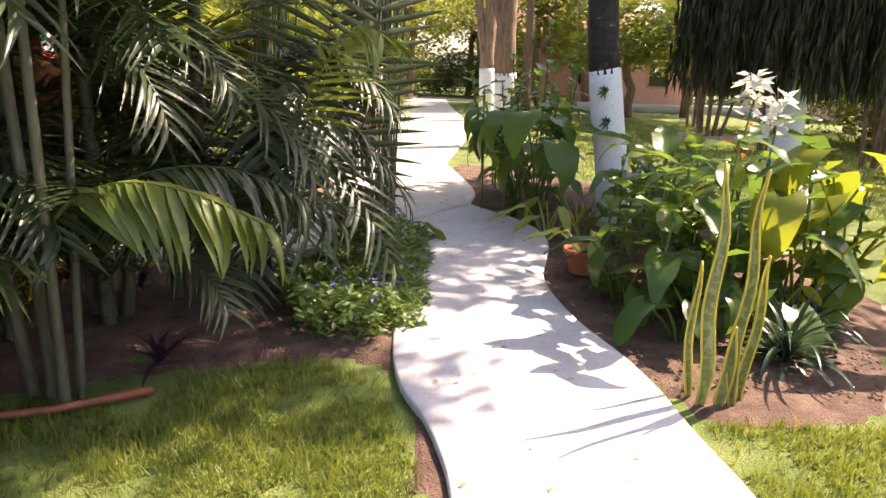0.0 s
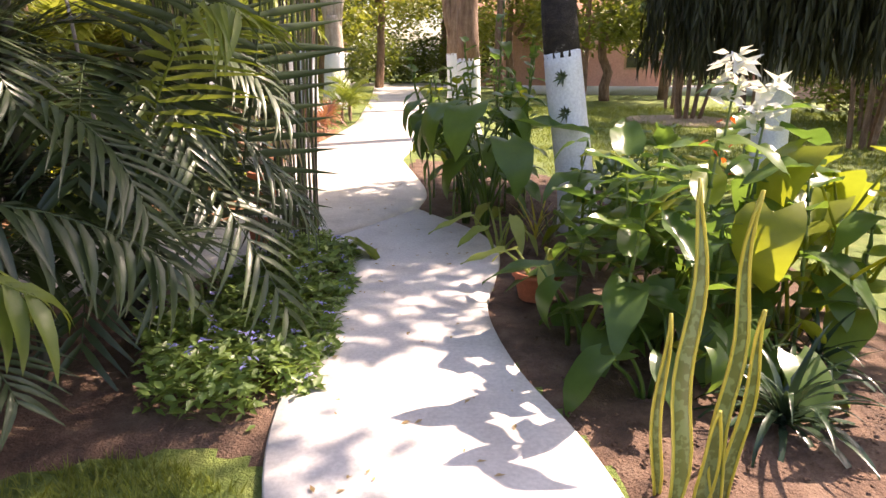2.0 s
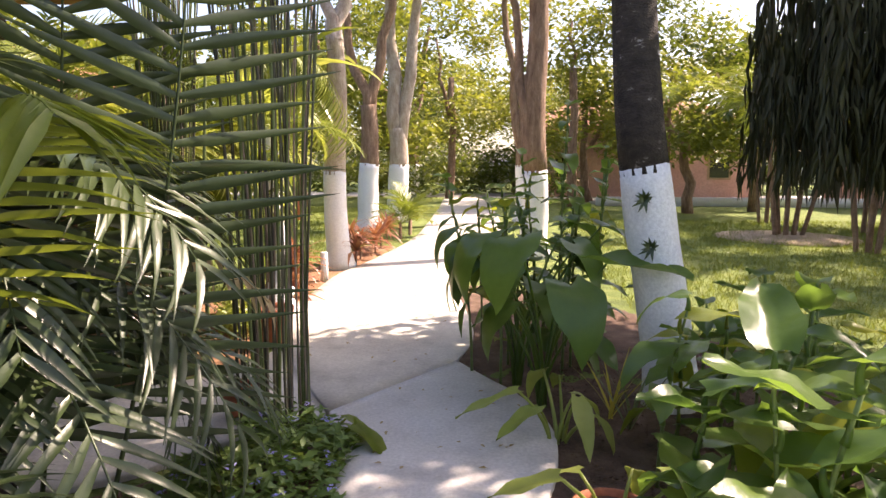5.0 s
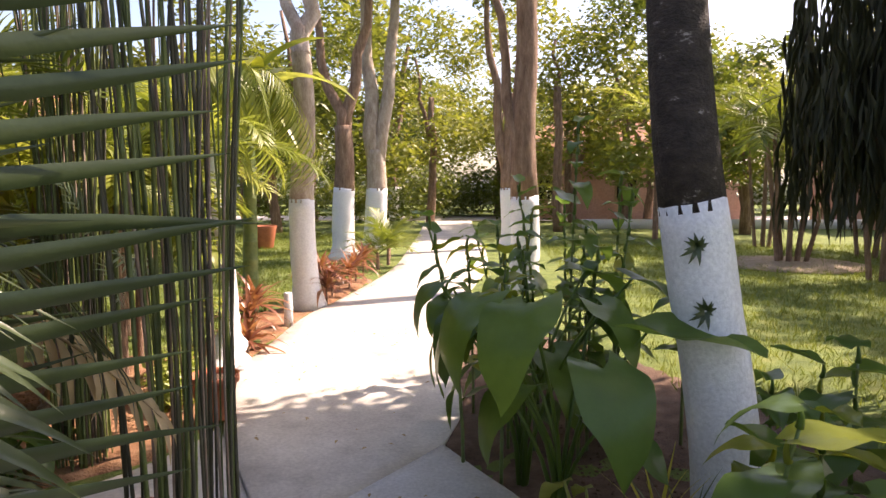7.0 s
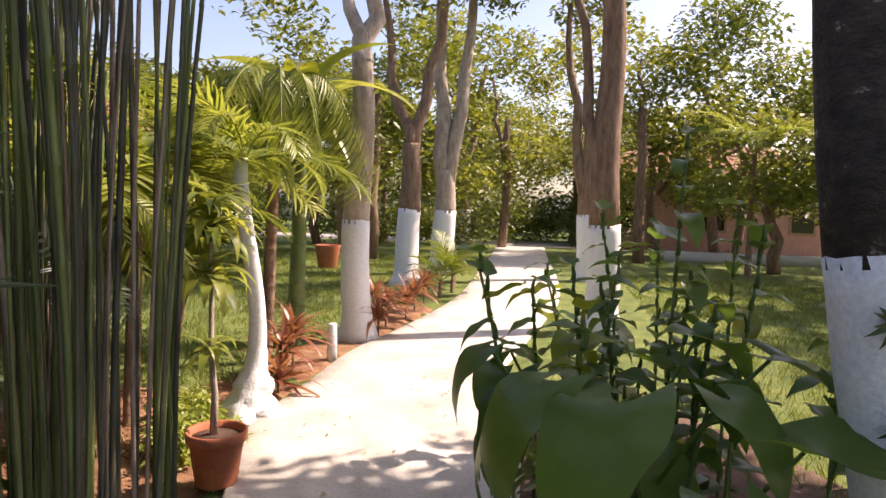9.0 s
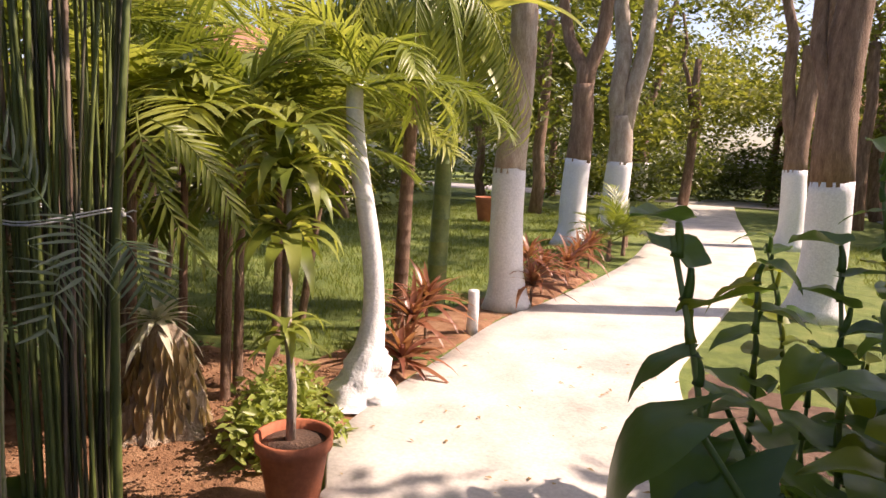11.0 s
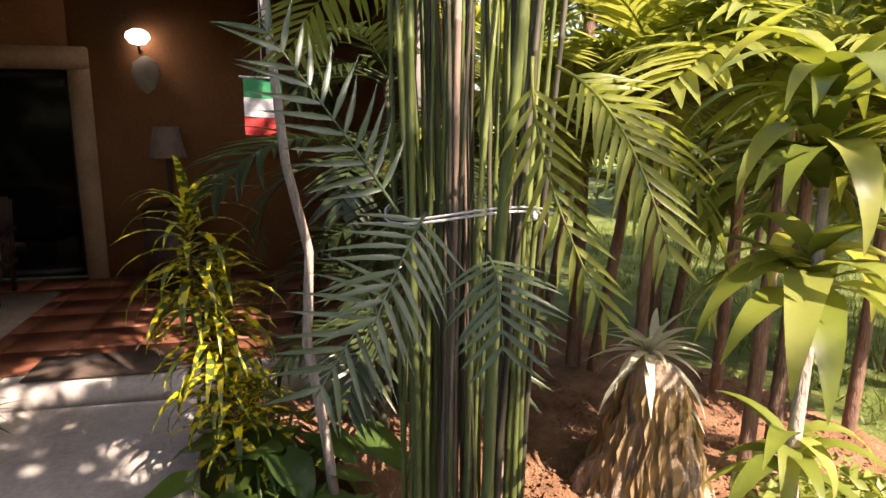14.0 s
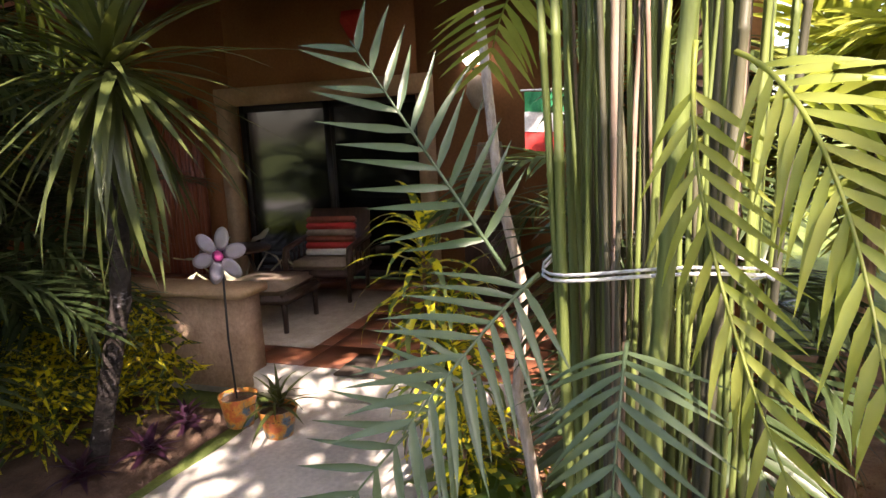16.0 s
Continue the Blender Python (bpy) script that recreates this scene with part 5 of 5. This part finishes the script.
put("stem", mesh_of("stem", *tube([(0, 0, 0), (0.0, 0.01, 0.25), (-0.02, 0.0, 0.5), (-0.03, 0.02, 0.9), (-0.05, 0.02, 1.35)], [0.024, 0.02, 0.017, 0.014, 0.008], 9), BARK_PALE), pt)
lk = [mesh_of("leaf", *blade(0.36, 0.095, 0, d, 7, 0.2, 0.3), L_PALM_SUNLIT if d > 100 else L_PALM) for d in (70, 100, 125)]
for z, n, s0 in ((0.5, 16, 0.7), (0.95, 24, 1.0), (1.2, 26, 1.05), (1.35, 18, 0.95)):
    for i in range(n):
        put("leaf", lk[i % 3], pt, turn(-0.04, 0.01, z + rq.uniform(-0.06, 0.06), i * 137.5 + z * 90, rq.uniform(0, 55), s0 * rq.uniform(0.8, 1.15)))
P = [(p[0], p[1], max(G + 0.02, p[2])) for p in blob_points([(-1.72, 8.25, 0.1, 0.2, 0.9), (-1.85, 8.5, 0.14, 0.24, 0.9), (-1.6, 8.6, 0.05, 0.16, 0.9), (-2.0, 8.9, 0.1, 0.2, 0.8)], 1500, 140)]
bb = empty("bush", Matrix(), "low bright green bush on reddish soil", "bush")
put("foliage", scatter("foliage", LEAF, rand_mats(P, 0.05, 0.1, 141), L_BUSH), bb)
# the white palm with a knobbly foot
wp = empty("palm", Matrix.Translation((-1.72, 9.22, G)), "slim bent palm, white-painted trunk with a knobbly foot", "palm", "white-painted trees")
foot = [(0.0, 0.24), (0.06, 0.22), (0.12, 0.19), (0.2, 0.16), (0.3, 0.13), (0.42, 0.095), (0.55, 0.075), (0.8, 0.066), (1.1, 0.062), (1.55, 0.058), (2.05, 0.05)]
ZS = [2.05 * (i / 40) ** 1.5 for i in range(41)]
V, F = tube([(0.03 * math.sin(z * 2.2), 0.1 * math.sin(z * 2.4), z - 0.02) for z in ZS], [float(np.interp(z, [q[0] for q in foot], [q[1] for q in foot])) for z in ZS], 28)
KN = []
for v in V:
    k = max(0.0, 0.6 - v[2]) * 0.9
    q = noise.noise((v[0] * 13, v[1] * 13, v[2] * 9)) + 0.6 * noise.noise((v[0] * 28, v[1] * 28, v[2] * 22))
    KN.append((v[0] * (1 + k * q), v[1] * (1 + k * q), v[2] + 0.03 * k * q))
V = KN
put("trunk", mesh_of("trunk", V, F, LIME), wp, label="white-painted trunk")
wf = [mesh_of("frond", *frond(1.25, 24, 0.42, 0.036, 0, d, 40, 55, 0.15, 150), L_PALM_SUNLIT if d > 90 else L_PALM) for d in (70, 100, 125)]
for i in range(10):
    put("frond", wf[i % 3], wp, turn(0.0, -0.09, 2.0, i * 137.5, rq.uniform(5, 70), rq.uniform(0.6, 0.85)))
for i, (x, y, z, n) in enumerate([(-1.72, 9.8, 0.12, 22), (-1.92, 10.6, 0.35, 30), (-1.85, 10.2, 0.3, 20), (-1.55, 12.45, 0.25, 26), (-1.62, 13.1, 0.3, 28), (-1.5, 13.8, 0.25, 24), (-1.55, 14.6, 0.3, 24), (-1.75, 12.9, 0.45, 24), (-1.6, 15.6, 0.3, 24)]):
    rosette("cordyline", x, y, z, n + 8, 0.54, 0.085, L_CORDY, "red and bronze cordyline rosette beside the path", "cordyline", 160 + i, (0, 80), 60, (0, 0, 0.015, BARK), group="cordylines")
tagged(put("stake", mesh_of("stake", *tube([(0, 0, G), (0.005, 0, 0.2), (0, 0, 0.36), (0, 0, 0.37)], [0.055, 0.052, 0.05, 0.045], 14), LIME), None, Matrix.Translation((-1.7, 11.12, 0))), "short round white-painted post at the path edge", "post")
for i, (x, y) in enumerate([(-1.45, 16.4), (-1.35, 17.2), (-1.5, 18.4)]):
    palm(x, y, [(0, 0, 0.35, 0.04)], 10, 0.95, 0.36, 0.04, L_PALM, "small fan of green palm fronds beside the path", 170 + i, BARK, 16, (20, 80), (50, 80))
# weeping palm head and banana leaves over the path edge
ww = empty("palm", Matrix.Translation((-2.35, 10.9, G)), "tall palm with a curtain of hanging narrow leaflets", "palm", "garden palms")
put("trunk", mesh_of("trunk", *ringed_trunk([(0, 0, 0), (0.05, 0, 1.6), (0.1, 0.05, 2.9)], 0.07, 0.05, 24), BARK), ww)
for i in range(12):
    a = radians(i * 31 - 40)
    put("frond", mesh_of("frond", *frond_on((0.1, 0.05, 2.8), (0.7 * math.cos(a), 0.7 * math.sin(a), 3.5), (1.15 * math.cos(a), 1.15 * math.sin(a), 1.9), (-math.sin(a), math.cos(a), 0), 34, 0.75, 0.026, 80, 50, 0.15, 180 + i, -35), L_PALM if i % 2 else L_PALM_SUNLIT), ww)
bn = empty("banana_plant", Matrix.Translation((-2.4, 11.8, G)), "banana plant with long arching split leaves", "banana plant")
put("stem", mesh_of("stem", *ringed_trunk([(0, 0, 0), (0.03, 0, 1.2), (0.05, 0, 2.8)], 0.11, 0.07, 10), STEM), bn)
for i, (yaw, tl, l) in enumerate([(-20, 30, 1.7), (-70, 40, 1.6), (60, 50, 1.6), (150, 40, 1.5), (-120, 45, 1.5), (10, 70, 1.4), (-45, 5, 1.5)]):
    put("leaf", mesh_of("leaf", *moved(blade(l, 0.42, 0, 75, 12, 0.2, 0.25, 2.5), Matrix()), L_BROAD_YEL_LIT if i % 2 else L_PALM_SUNLIT), bn, turn(0.05, 0, 2.8, yaw, tl))
pot("round_pot", -5.2, 20.7, 0.34, 0.6, TERRACOTTA, "round clay jar standing on the lawn", G, False)

# ---- the porch ----
FZ = 0.12
tagged(put("porch_floor", mesh_of("porch_floor", *box(-6.5, 1.0, G, -3.86, 7.6, FZ - 0.012, 0.01), CONCRETE2)), "raised concrete porch slab with a pale edge", "floor", kind="structure")
floor_ob = scene.objects["porch_floor"]
tm = mesh_of("floor_tile", *box(-0.196, -0.196, 0, 0.196, 0.196, 0.012, 0.003), TILE)
for i in range(6):
    for j in range(16):
        put("floor_tile", tm, floor_ob, Matrix.Translation((-4.25 - i * 0.4, 1.25 + j * 0.4, FZ - 0.012)))


def wall(name, b, material, label):
    return tagged(put(name, mesh_of(name, *box(*b, 0.008), material)), label, "wall", kind="structure")


wall("wall_west_1", (-6.65, 5.05, G, -6.4, 7.8, 3.0), OCHRE, "ochre orange plastered porch wall beside the door")
wall("wall_west_2", (-6.65, 0.8, G, -6.4, 2.92, 3.0), OCHRE, "ochre orange plastered porch wall")
wall("wall_west_3", (-6.65, 2.92, 1.96, -6.4, 5.05, 3.0), OCHRE, "ochre orange plastered wall over the door")
wall("wall_north", (-6.4, 7.6, G, -4.3, 7.8, 3.0), OCHRE, "orange plastered end wall of the porch")
wall("wall_south", (-6.4, 0.8, G, -3.9, 1.0, 3.0), OCHRE, "ochre plastered far end wall of the porch")
wall("wall_back", (-9.0, 0.8, G, -8.8, 7.8, 3.0), OCHRE, "plain inner back wall of the house")
tagged(put("ceiling", mesh_of("ceiling", *box(-9.2, 0.5, 3.0, -3.2, 8.1, 3.12, 0.01), RED_WOOD)), "reddish-brown wooden porch ceiling", "ceiling", kind="structure")
V = [(-9.6, 0.3, 3.12), (-2.9, 0.3, 3.0), (-2.9, 8.3, 3.0), (-9.6, 8.3, 3.12), (-6.4, 2.5, 4.4), (-6.4, 6.0, 4.4)]
tagged(put("roof", mesh_of("roof", V, [(1, 2, 5, 4), (0, 1, 4), (2, 3, 5), (3, 0, 4, 5), (0, 3, 2, 1)], ROOF, False)), "low tiled roof over the porch", "roof", kind="structure")
tagged(put("beam", mesh_of("beam", *box(-3.75, 0.8, 2.62, -3.55, 7.9, 3.0, 0.015), DARK_WOOD)), "heavy dark wooden beam along the porch front", "beam", kind="structure")
for y in (1.0, 7.5):
    tagged(put("porch_post", mesh_of("porch_post", *box(-3.75, y - 0.09, G, -3.56, y + 0.09, 2.62, 0.015), DARK_WOOD)), "dark wooden porch post", "post", kind="structure")
dr = tagged(new("door_1"), "wide dark glass sliding door in a buff stone surround", "door", kind="structure")
for nm, b in (("jamb", (-6.5, 2.76, FZ, -6.36, 2.94, 1.96)), ("jamb", (-6.5, 5.03, FZ, -6.36, 5.2, 1.96)), ("lintel", (-6.5, 2.76, 1.94, -6.34, 5.2, 2.12))):
    put(nm, mesh_of(nm, *box(*b, 0.01), TRIM), dr)
for y0, y1, x in ((2.95, 4.02, -6.52), (3.98, 5.02, -6.56)):
    lf = put("door_leaf", mesh_of("door_leaf", *join(box(x - 0.02, y0, FZ, x + 0.02, y0 + 0.06, 1.94, 0.004), box(x - 0.02, y1 - 0.06, FZ, x + 0.02, y1, 1.94, 0.004), box(x - 0.02, y0, FZ, x + 0.02, y1, FZ + 0.07, 0.004), box(x - 0.02, y0, 1.87, x + 0.02, y1, 1.94, 0.004)), BLACK), dr)
    put("pane", mesh_of("pane", *box(x - 0.004, y0 + 0.05, FZ + 0.06, x + 0.004, y1 - 0.05, 1.88, 0), GLASS, False), lf)
hw = wall("wall_half", (-4.02, 2.2, FZ - 0.1, -3.8, 4.8, 0.62), STONE, "low stone half wall at the porch edge")
wall("wall_half_cap", (-4.06, 2.15, 0.62, -3.76, 4.84, 0.67), TRIM, "buff stone coping on the half wall")
cu = empty("curtain", Matrix.Translation((-6.3, 2.0, 0.15)), "reddish-brown hanging curtain beside the door", "curtain")
for k in range(11):
    put("fold", mesh_of("fold", *tube([(0, k * 0.055, 0), (-0.01 + 0.01 * (k % 3), k * 0.055, 0.95), (0, k * 0.055, 1.9)], 0.034, 8), RED_WOOD), cu)


def armchair(x, y, yaw, label, back=True):
    t = empty("armchair", Matrix.Translation((x, y, FZ + 0.008)) @ pose(0, 0, 0, 0, 0, yaw), label, "armchair", "porch chairs")
    for sx in (-0.26, 0.26):
        for sy in (-0.27, 0.27):
            put("leg", mesh_of("leg", *tube([(sx, sy, 0), (sx, sy, 0.3)], [0.02, 0.025], 8), DARK_WOOD), t)
    put("seat_frame", mesh_of("seat_frame", *box(-0.3, -0.32, 0.22, 0.3, 0.32, 0.29, 0.02), DARK_WOOD), t)
    put("seat_cushion", mesh_of("seat_cushion", *box(-0.27, -0.28, 0.29, 0.29, 0.28, 0.37, 0.035), CUSHION), t)
    if back:
        bk = put("backrest", mesh_of("backrest", *moved(box(-0.03, -0.3, 0.0, 0.03, 0.3, 0.5, 0.025), pose(-0.28, 0, 0.28, 0, -12, 0)), DARK_WOOD), t)
        for sy in (-0.3, 0.3):
            put("armrest", mesh_of("armrest", *tube([(-0.3, sy, 0.52), (0.0, sy, 0.5), (0.26, sy, 0.48), (0.29, sy, 0.4), (0.28, sy, 0.2)], 0.028, 8), DARK_WOOD), t)
            for k in range(5):
                put("slat", mesh_of("slat", *tube([(-0.24 + k * 0.11, sy, 0.26), (-0.24 + k * 0.11, sy, 0.5)], 0.008, 6), DARK_WOOD), t)
    return t


armchair(-5.75, 4.33, 8, "dark wicker armchair with tan cushion on the porch")
armchair(-4.85, 4.28, 5, "low dark wooden footstool with a tan cushion", False)
pl = empty("cushion", Matrix.Translation((-5.83, 4.33, 0.68)) @ pose(0, 0, 0, 0, -14, 8), "red, orange and white striped cushion on an armchair", "cushion")
for k, (m, w) in enumerate(((RED_WOOD, 0), (RED_CLOTH, 1), (CUSHION, 2), (RED_WOOD, 3), (RED_CLOTH, 4), (WHITE_CLOTH, 5))):
    put("stripe", mesh_of("stripe", *box(-0.05, -0.23, 0.17 - 0.06 * (k + 1), 0.06, 0.23, 0.17 - 0.06 * k, 0.012), m), pl)
rug = tagged(put("rug", mesh_of("rug", *box(-5.95, 3.5, FZ, -4.35, 4.95, FZ + 0.008, 0.003), RUG)), "pale woven rug under porch chairs", "rug")
tagged(put("door_mat", mesh_of("door_mat", *box(-4.3, 5.35, FZ, -3.92, 6.15, FZ + 0.012, 0.004), MAT)), "brown rectangular mat at the porch step", "door mat")
sb = empty("side_table", Matrix.Translation((-5.3, 3.65, FZ)), "small dark round table with a flower vase", "table")
put("tabletop", mesh_of("tabletop", *lathe([(0.0, 0.5), (0.3, 0.5), (0.31, 0.515), (0.3, 0.53), (0.0, 0.53)], 28), DARK_WOOD), sb)
for k in range(3):
    a = k * 2.094
    put("leg", mesh_of("leg", *tube([(0.24 * math.cos(a), 0.24 * math.sin(a), 0), (0.1 * math.cos(a), 0.1 * math.sin(a), 0.5)], 0.016, 8), DARK_WOOD), sb)
broad_plant("vase_plant", -5.3, 3.65, 9, "leafy cut plant with pale leaves on a table", "plant", 500, L_BLEACH, (0.18, 0.28), 0.4, (0.62, 0.8), 0.1, 0.03, (-40, 20))
fl = empty("flag", Matrix.Translation((-3.9, 6.71, 1.76)), "small hanging flag of green, white and red bands", "flag")
for k, m in enumerate((GREEN_CLOTH, WHITE_CLOTH, RED_CLOTH)):
    V, F = [], []
    for i in range(9):
        for j in range(3):
            V.append((0.012 * math.sin(i * 0.9 + k), -0.1 + 0.2 * i / 8, -0.1 * k - 0.1 * j / 2 - 0.012 * i / 8))
    for i in range(8):
        for j in range(2):
            F.append((i * 3 + j, i * 3 + j + 1, i * 3 + j + 4, i * 3 + j + 3))
    V += [(v[0] - 0.004, v[1], v[2]) for v in V]
    F += [tuple(q + 27 for q in f[::-1]) for f in F]
    put("band", mesh_of("band", V, F, m), fl)
put("rod", mesh_of("rod", *tube([(0, -0.12, 0.008), (0, 0.14, 0.0)], 0.006, 6), WHITE_ROPE), fl)
put("cord", mesh_of("cord", *tube([(0, 0, 0.0), (0.05, 0, 0.5), (0.2, 0.0, 0.9)], 0.003, 5), WHITE_ROPE), fl)
wl = empty("wall_lamp", Matrix.Translation((-6.3, 5.62, 2.2)), "lit round wall lamp on an orange wall", "lamp")
put("globe", mesh_of("globe", *lathe([(0.0, -0.06), (0.06, -0.05), (0.1, 0.0), (0.09, 0.04), (0.04, 0.07), (0.0, 0.075)], 20), LAMP), wl)
put("bracket", mesh_of("bracket", *tube([(-0.1, 0, -0.1), (-0.04, 0, -0.12), (0, 0, -0.06)], 0.012, 8), BLACK), wl)
sc = empty("wall_ornament", Matrix.Translation((-6.32, 5.66, 1.9)), "pale carved ornament hanging on the porch wall", "ornament")
put("carving", mesh_of("carving", *moved(lathe([(0.0, -0.16), (0.06, -0.12), (0.12, 0.0), (0.1, 0.1), (0.03, 0.15), (0.0, 0.16)], 16), Matrix.Diagonal((0.35, 1, 1, 1))), RUG), sc)
rl = empty("wall_heart", Matrix.Translation((-6.36, 4.43, 2.62)), "dark red rounded ornament above the door", "ornament")
put("disc", mesh_of("disc", *moved(lathe([(0.0, -0.15), (0.05, -0.12), (0.13, 0.03), (0.11, 0.12), (0.03, 0.1), (0.0, 0.09)], 18), Matrix.Diagonal((0.3, 1, 1, 1))), RED_CLOTH), rl)
tl = empty("table_lamp", Matrix.Translation((-5.95, 5.85, FZ)), "unlit lamp with a tan shade on a small stand", "lamp")
put("stand", mesh_of("stand", *join(box(-0.2, -0.2, 0.0, 0.2, 0.2, 0.7, 0.01), tube([(0, 0, 0.7), (0, 0, 1.15)], 0.02, 8)), DARK_WOOD), tl)
put("shade", mesh_of("shade", *lathe([(0.15, 1.1), (0.1, 1.35), (0.09, 1.35), (0.14, 1.1)], 20), CUSHION), tl)
pot("glazed_pot", -3.36, 5.32, 0.11, 0.16, GLAZE, "painted orange glazed pot on the side path", -0.008, False)
rosette("bromeliad", -3.36, 5.32, 0.19, 22, 0.34, 0.035, L_YUCCA, "spiky arching green plant in a painted pot", "plant", 510, (10, 80), 70)
pot("glazed_pot", -3.42, 5.02, 0.11, 0.18, GLAZE, "painted grey-green pot at the path edge", -0.008, False)
pw = empty("flower_ornament", Matrix.Translation((-3.4, 5.03, 0.12)), "lilac metal flower ornament on a thin rod", "garden ornament")
put("rod", mesh_of("rod", *tube([(0, 0, 0), (0.03, 0.01, 0.4), (0.0, 0.0, 0.86)], 0.006, 6), BLACK), pw)
for k in range(6):
    a = radians(k * 60 + 15)
    pe = moved(lathe([(0.0, -0.004), (0.6, -0.004), (1.0, 0.0), (0.6, 0.004), (0.0, 0.004)], 18), Matrix.Translation((0.075, 0, 0)) @ Matrix.Diagonal((0.068, 0.042, 1, 1)))
    m = Matrix.Translation((0.02, 0, 0.86)) @ pose(0, 0, 0, 0, 0, 12) @ Matrix(((0, 0, 1, 0), (math.cos(a), -math.sin(a), 0, 0), (math.sin(a), math.cos(a), 0, 0), (0, 0, 0, 1))) @ Matrix.Translation((0.02, 0, 0))
    put("petal", mesh_of("petal", *pe, PETAL), pw, m)
put("hub", mesh_of("hub", *moved(lathe([(0.0, -0.02), (0.03, -0.01), (0.03, 0.01), (0.0, 0.02)], 14), Matrix.Translation((0.03, 0, 0.86)) @ pose(0, 0, 0, 0, 90, 0)), PINK_PAINT), pw)
for i, (x, y) in enumerate([(-3.45, 4.3), (-3.2, 3.9), (-2.9, 4.15), (-3.4, 3.4), (-2.7, 3.9)]):
    t = empty("shrub", Matrix.Translation((x, y, G)), "low dark leafy shrub with yellow flecks", "shrub", "porch shrubs")
    put("foliage", scatter("foliage", LEAF_LONG, rand_mats(blob_points([(0, 0, 0.3, 0.28, 1.0), (0.15, 0.1, 0.5, 0.2, 0.9), (-0.1, -0.1, 0.55, 0.18, 0.9)], 480, 520 + i), 0.1, 0.22, 521 + i), L_CROTON), t)
    put("stem", mesh_of("stem", *tube([(0, 0, 0), (0.03, 0, 0.5)], [0.012, 0.006], 6), BARK), t)
# leaf litter on the path
rl2 = random.Random(600)
P = [(rl2.uniform(-1.4, 1.1), rl2.uniform(2.0, 11), 0.006) for _ in range(260)]
P = [p for p in P if (p[1] < 7 and -0.1 < p[0] < 0.85) or (p[1] >= 7.4 and p[0] < 0.2)]
tagged(put("leaf_litter", scatter("leaf_litter", LEAF, rand_mats(P, 0.02, 0.055, 601, 0.2), L_DRY)), "few dry brown leaves scattered on the concrete", "leaves", kind="stuff")
FP = [(0.006 * math.cos(k * 1.26), 0.006 * math.sin(k * 1.26), 0) for k in range(5)]
ff = empty("fallen_flower", Matrix.Translation((-0.27, 1.83, 0.01)), "small magenta flower fallen on the grass", "flower")
pm = mesh_of("petal", *blade(0.035, 0.028, 25, 40, 4, 0.2, 0.5), PINK_PAINT)
for k, p in enumerate(FP):
    put("petal", pm, ff, turn(*p, k * 72, 15))
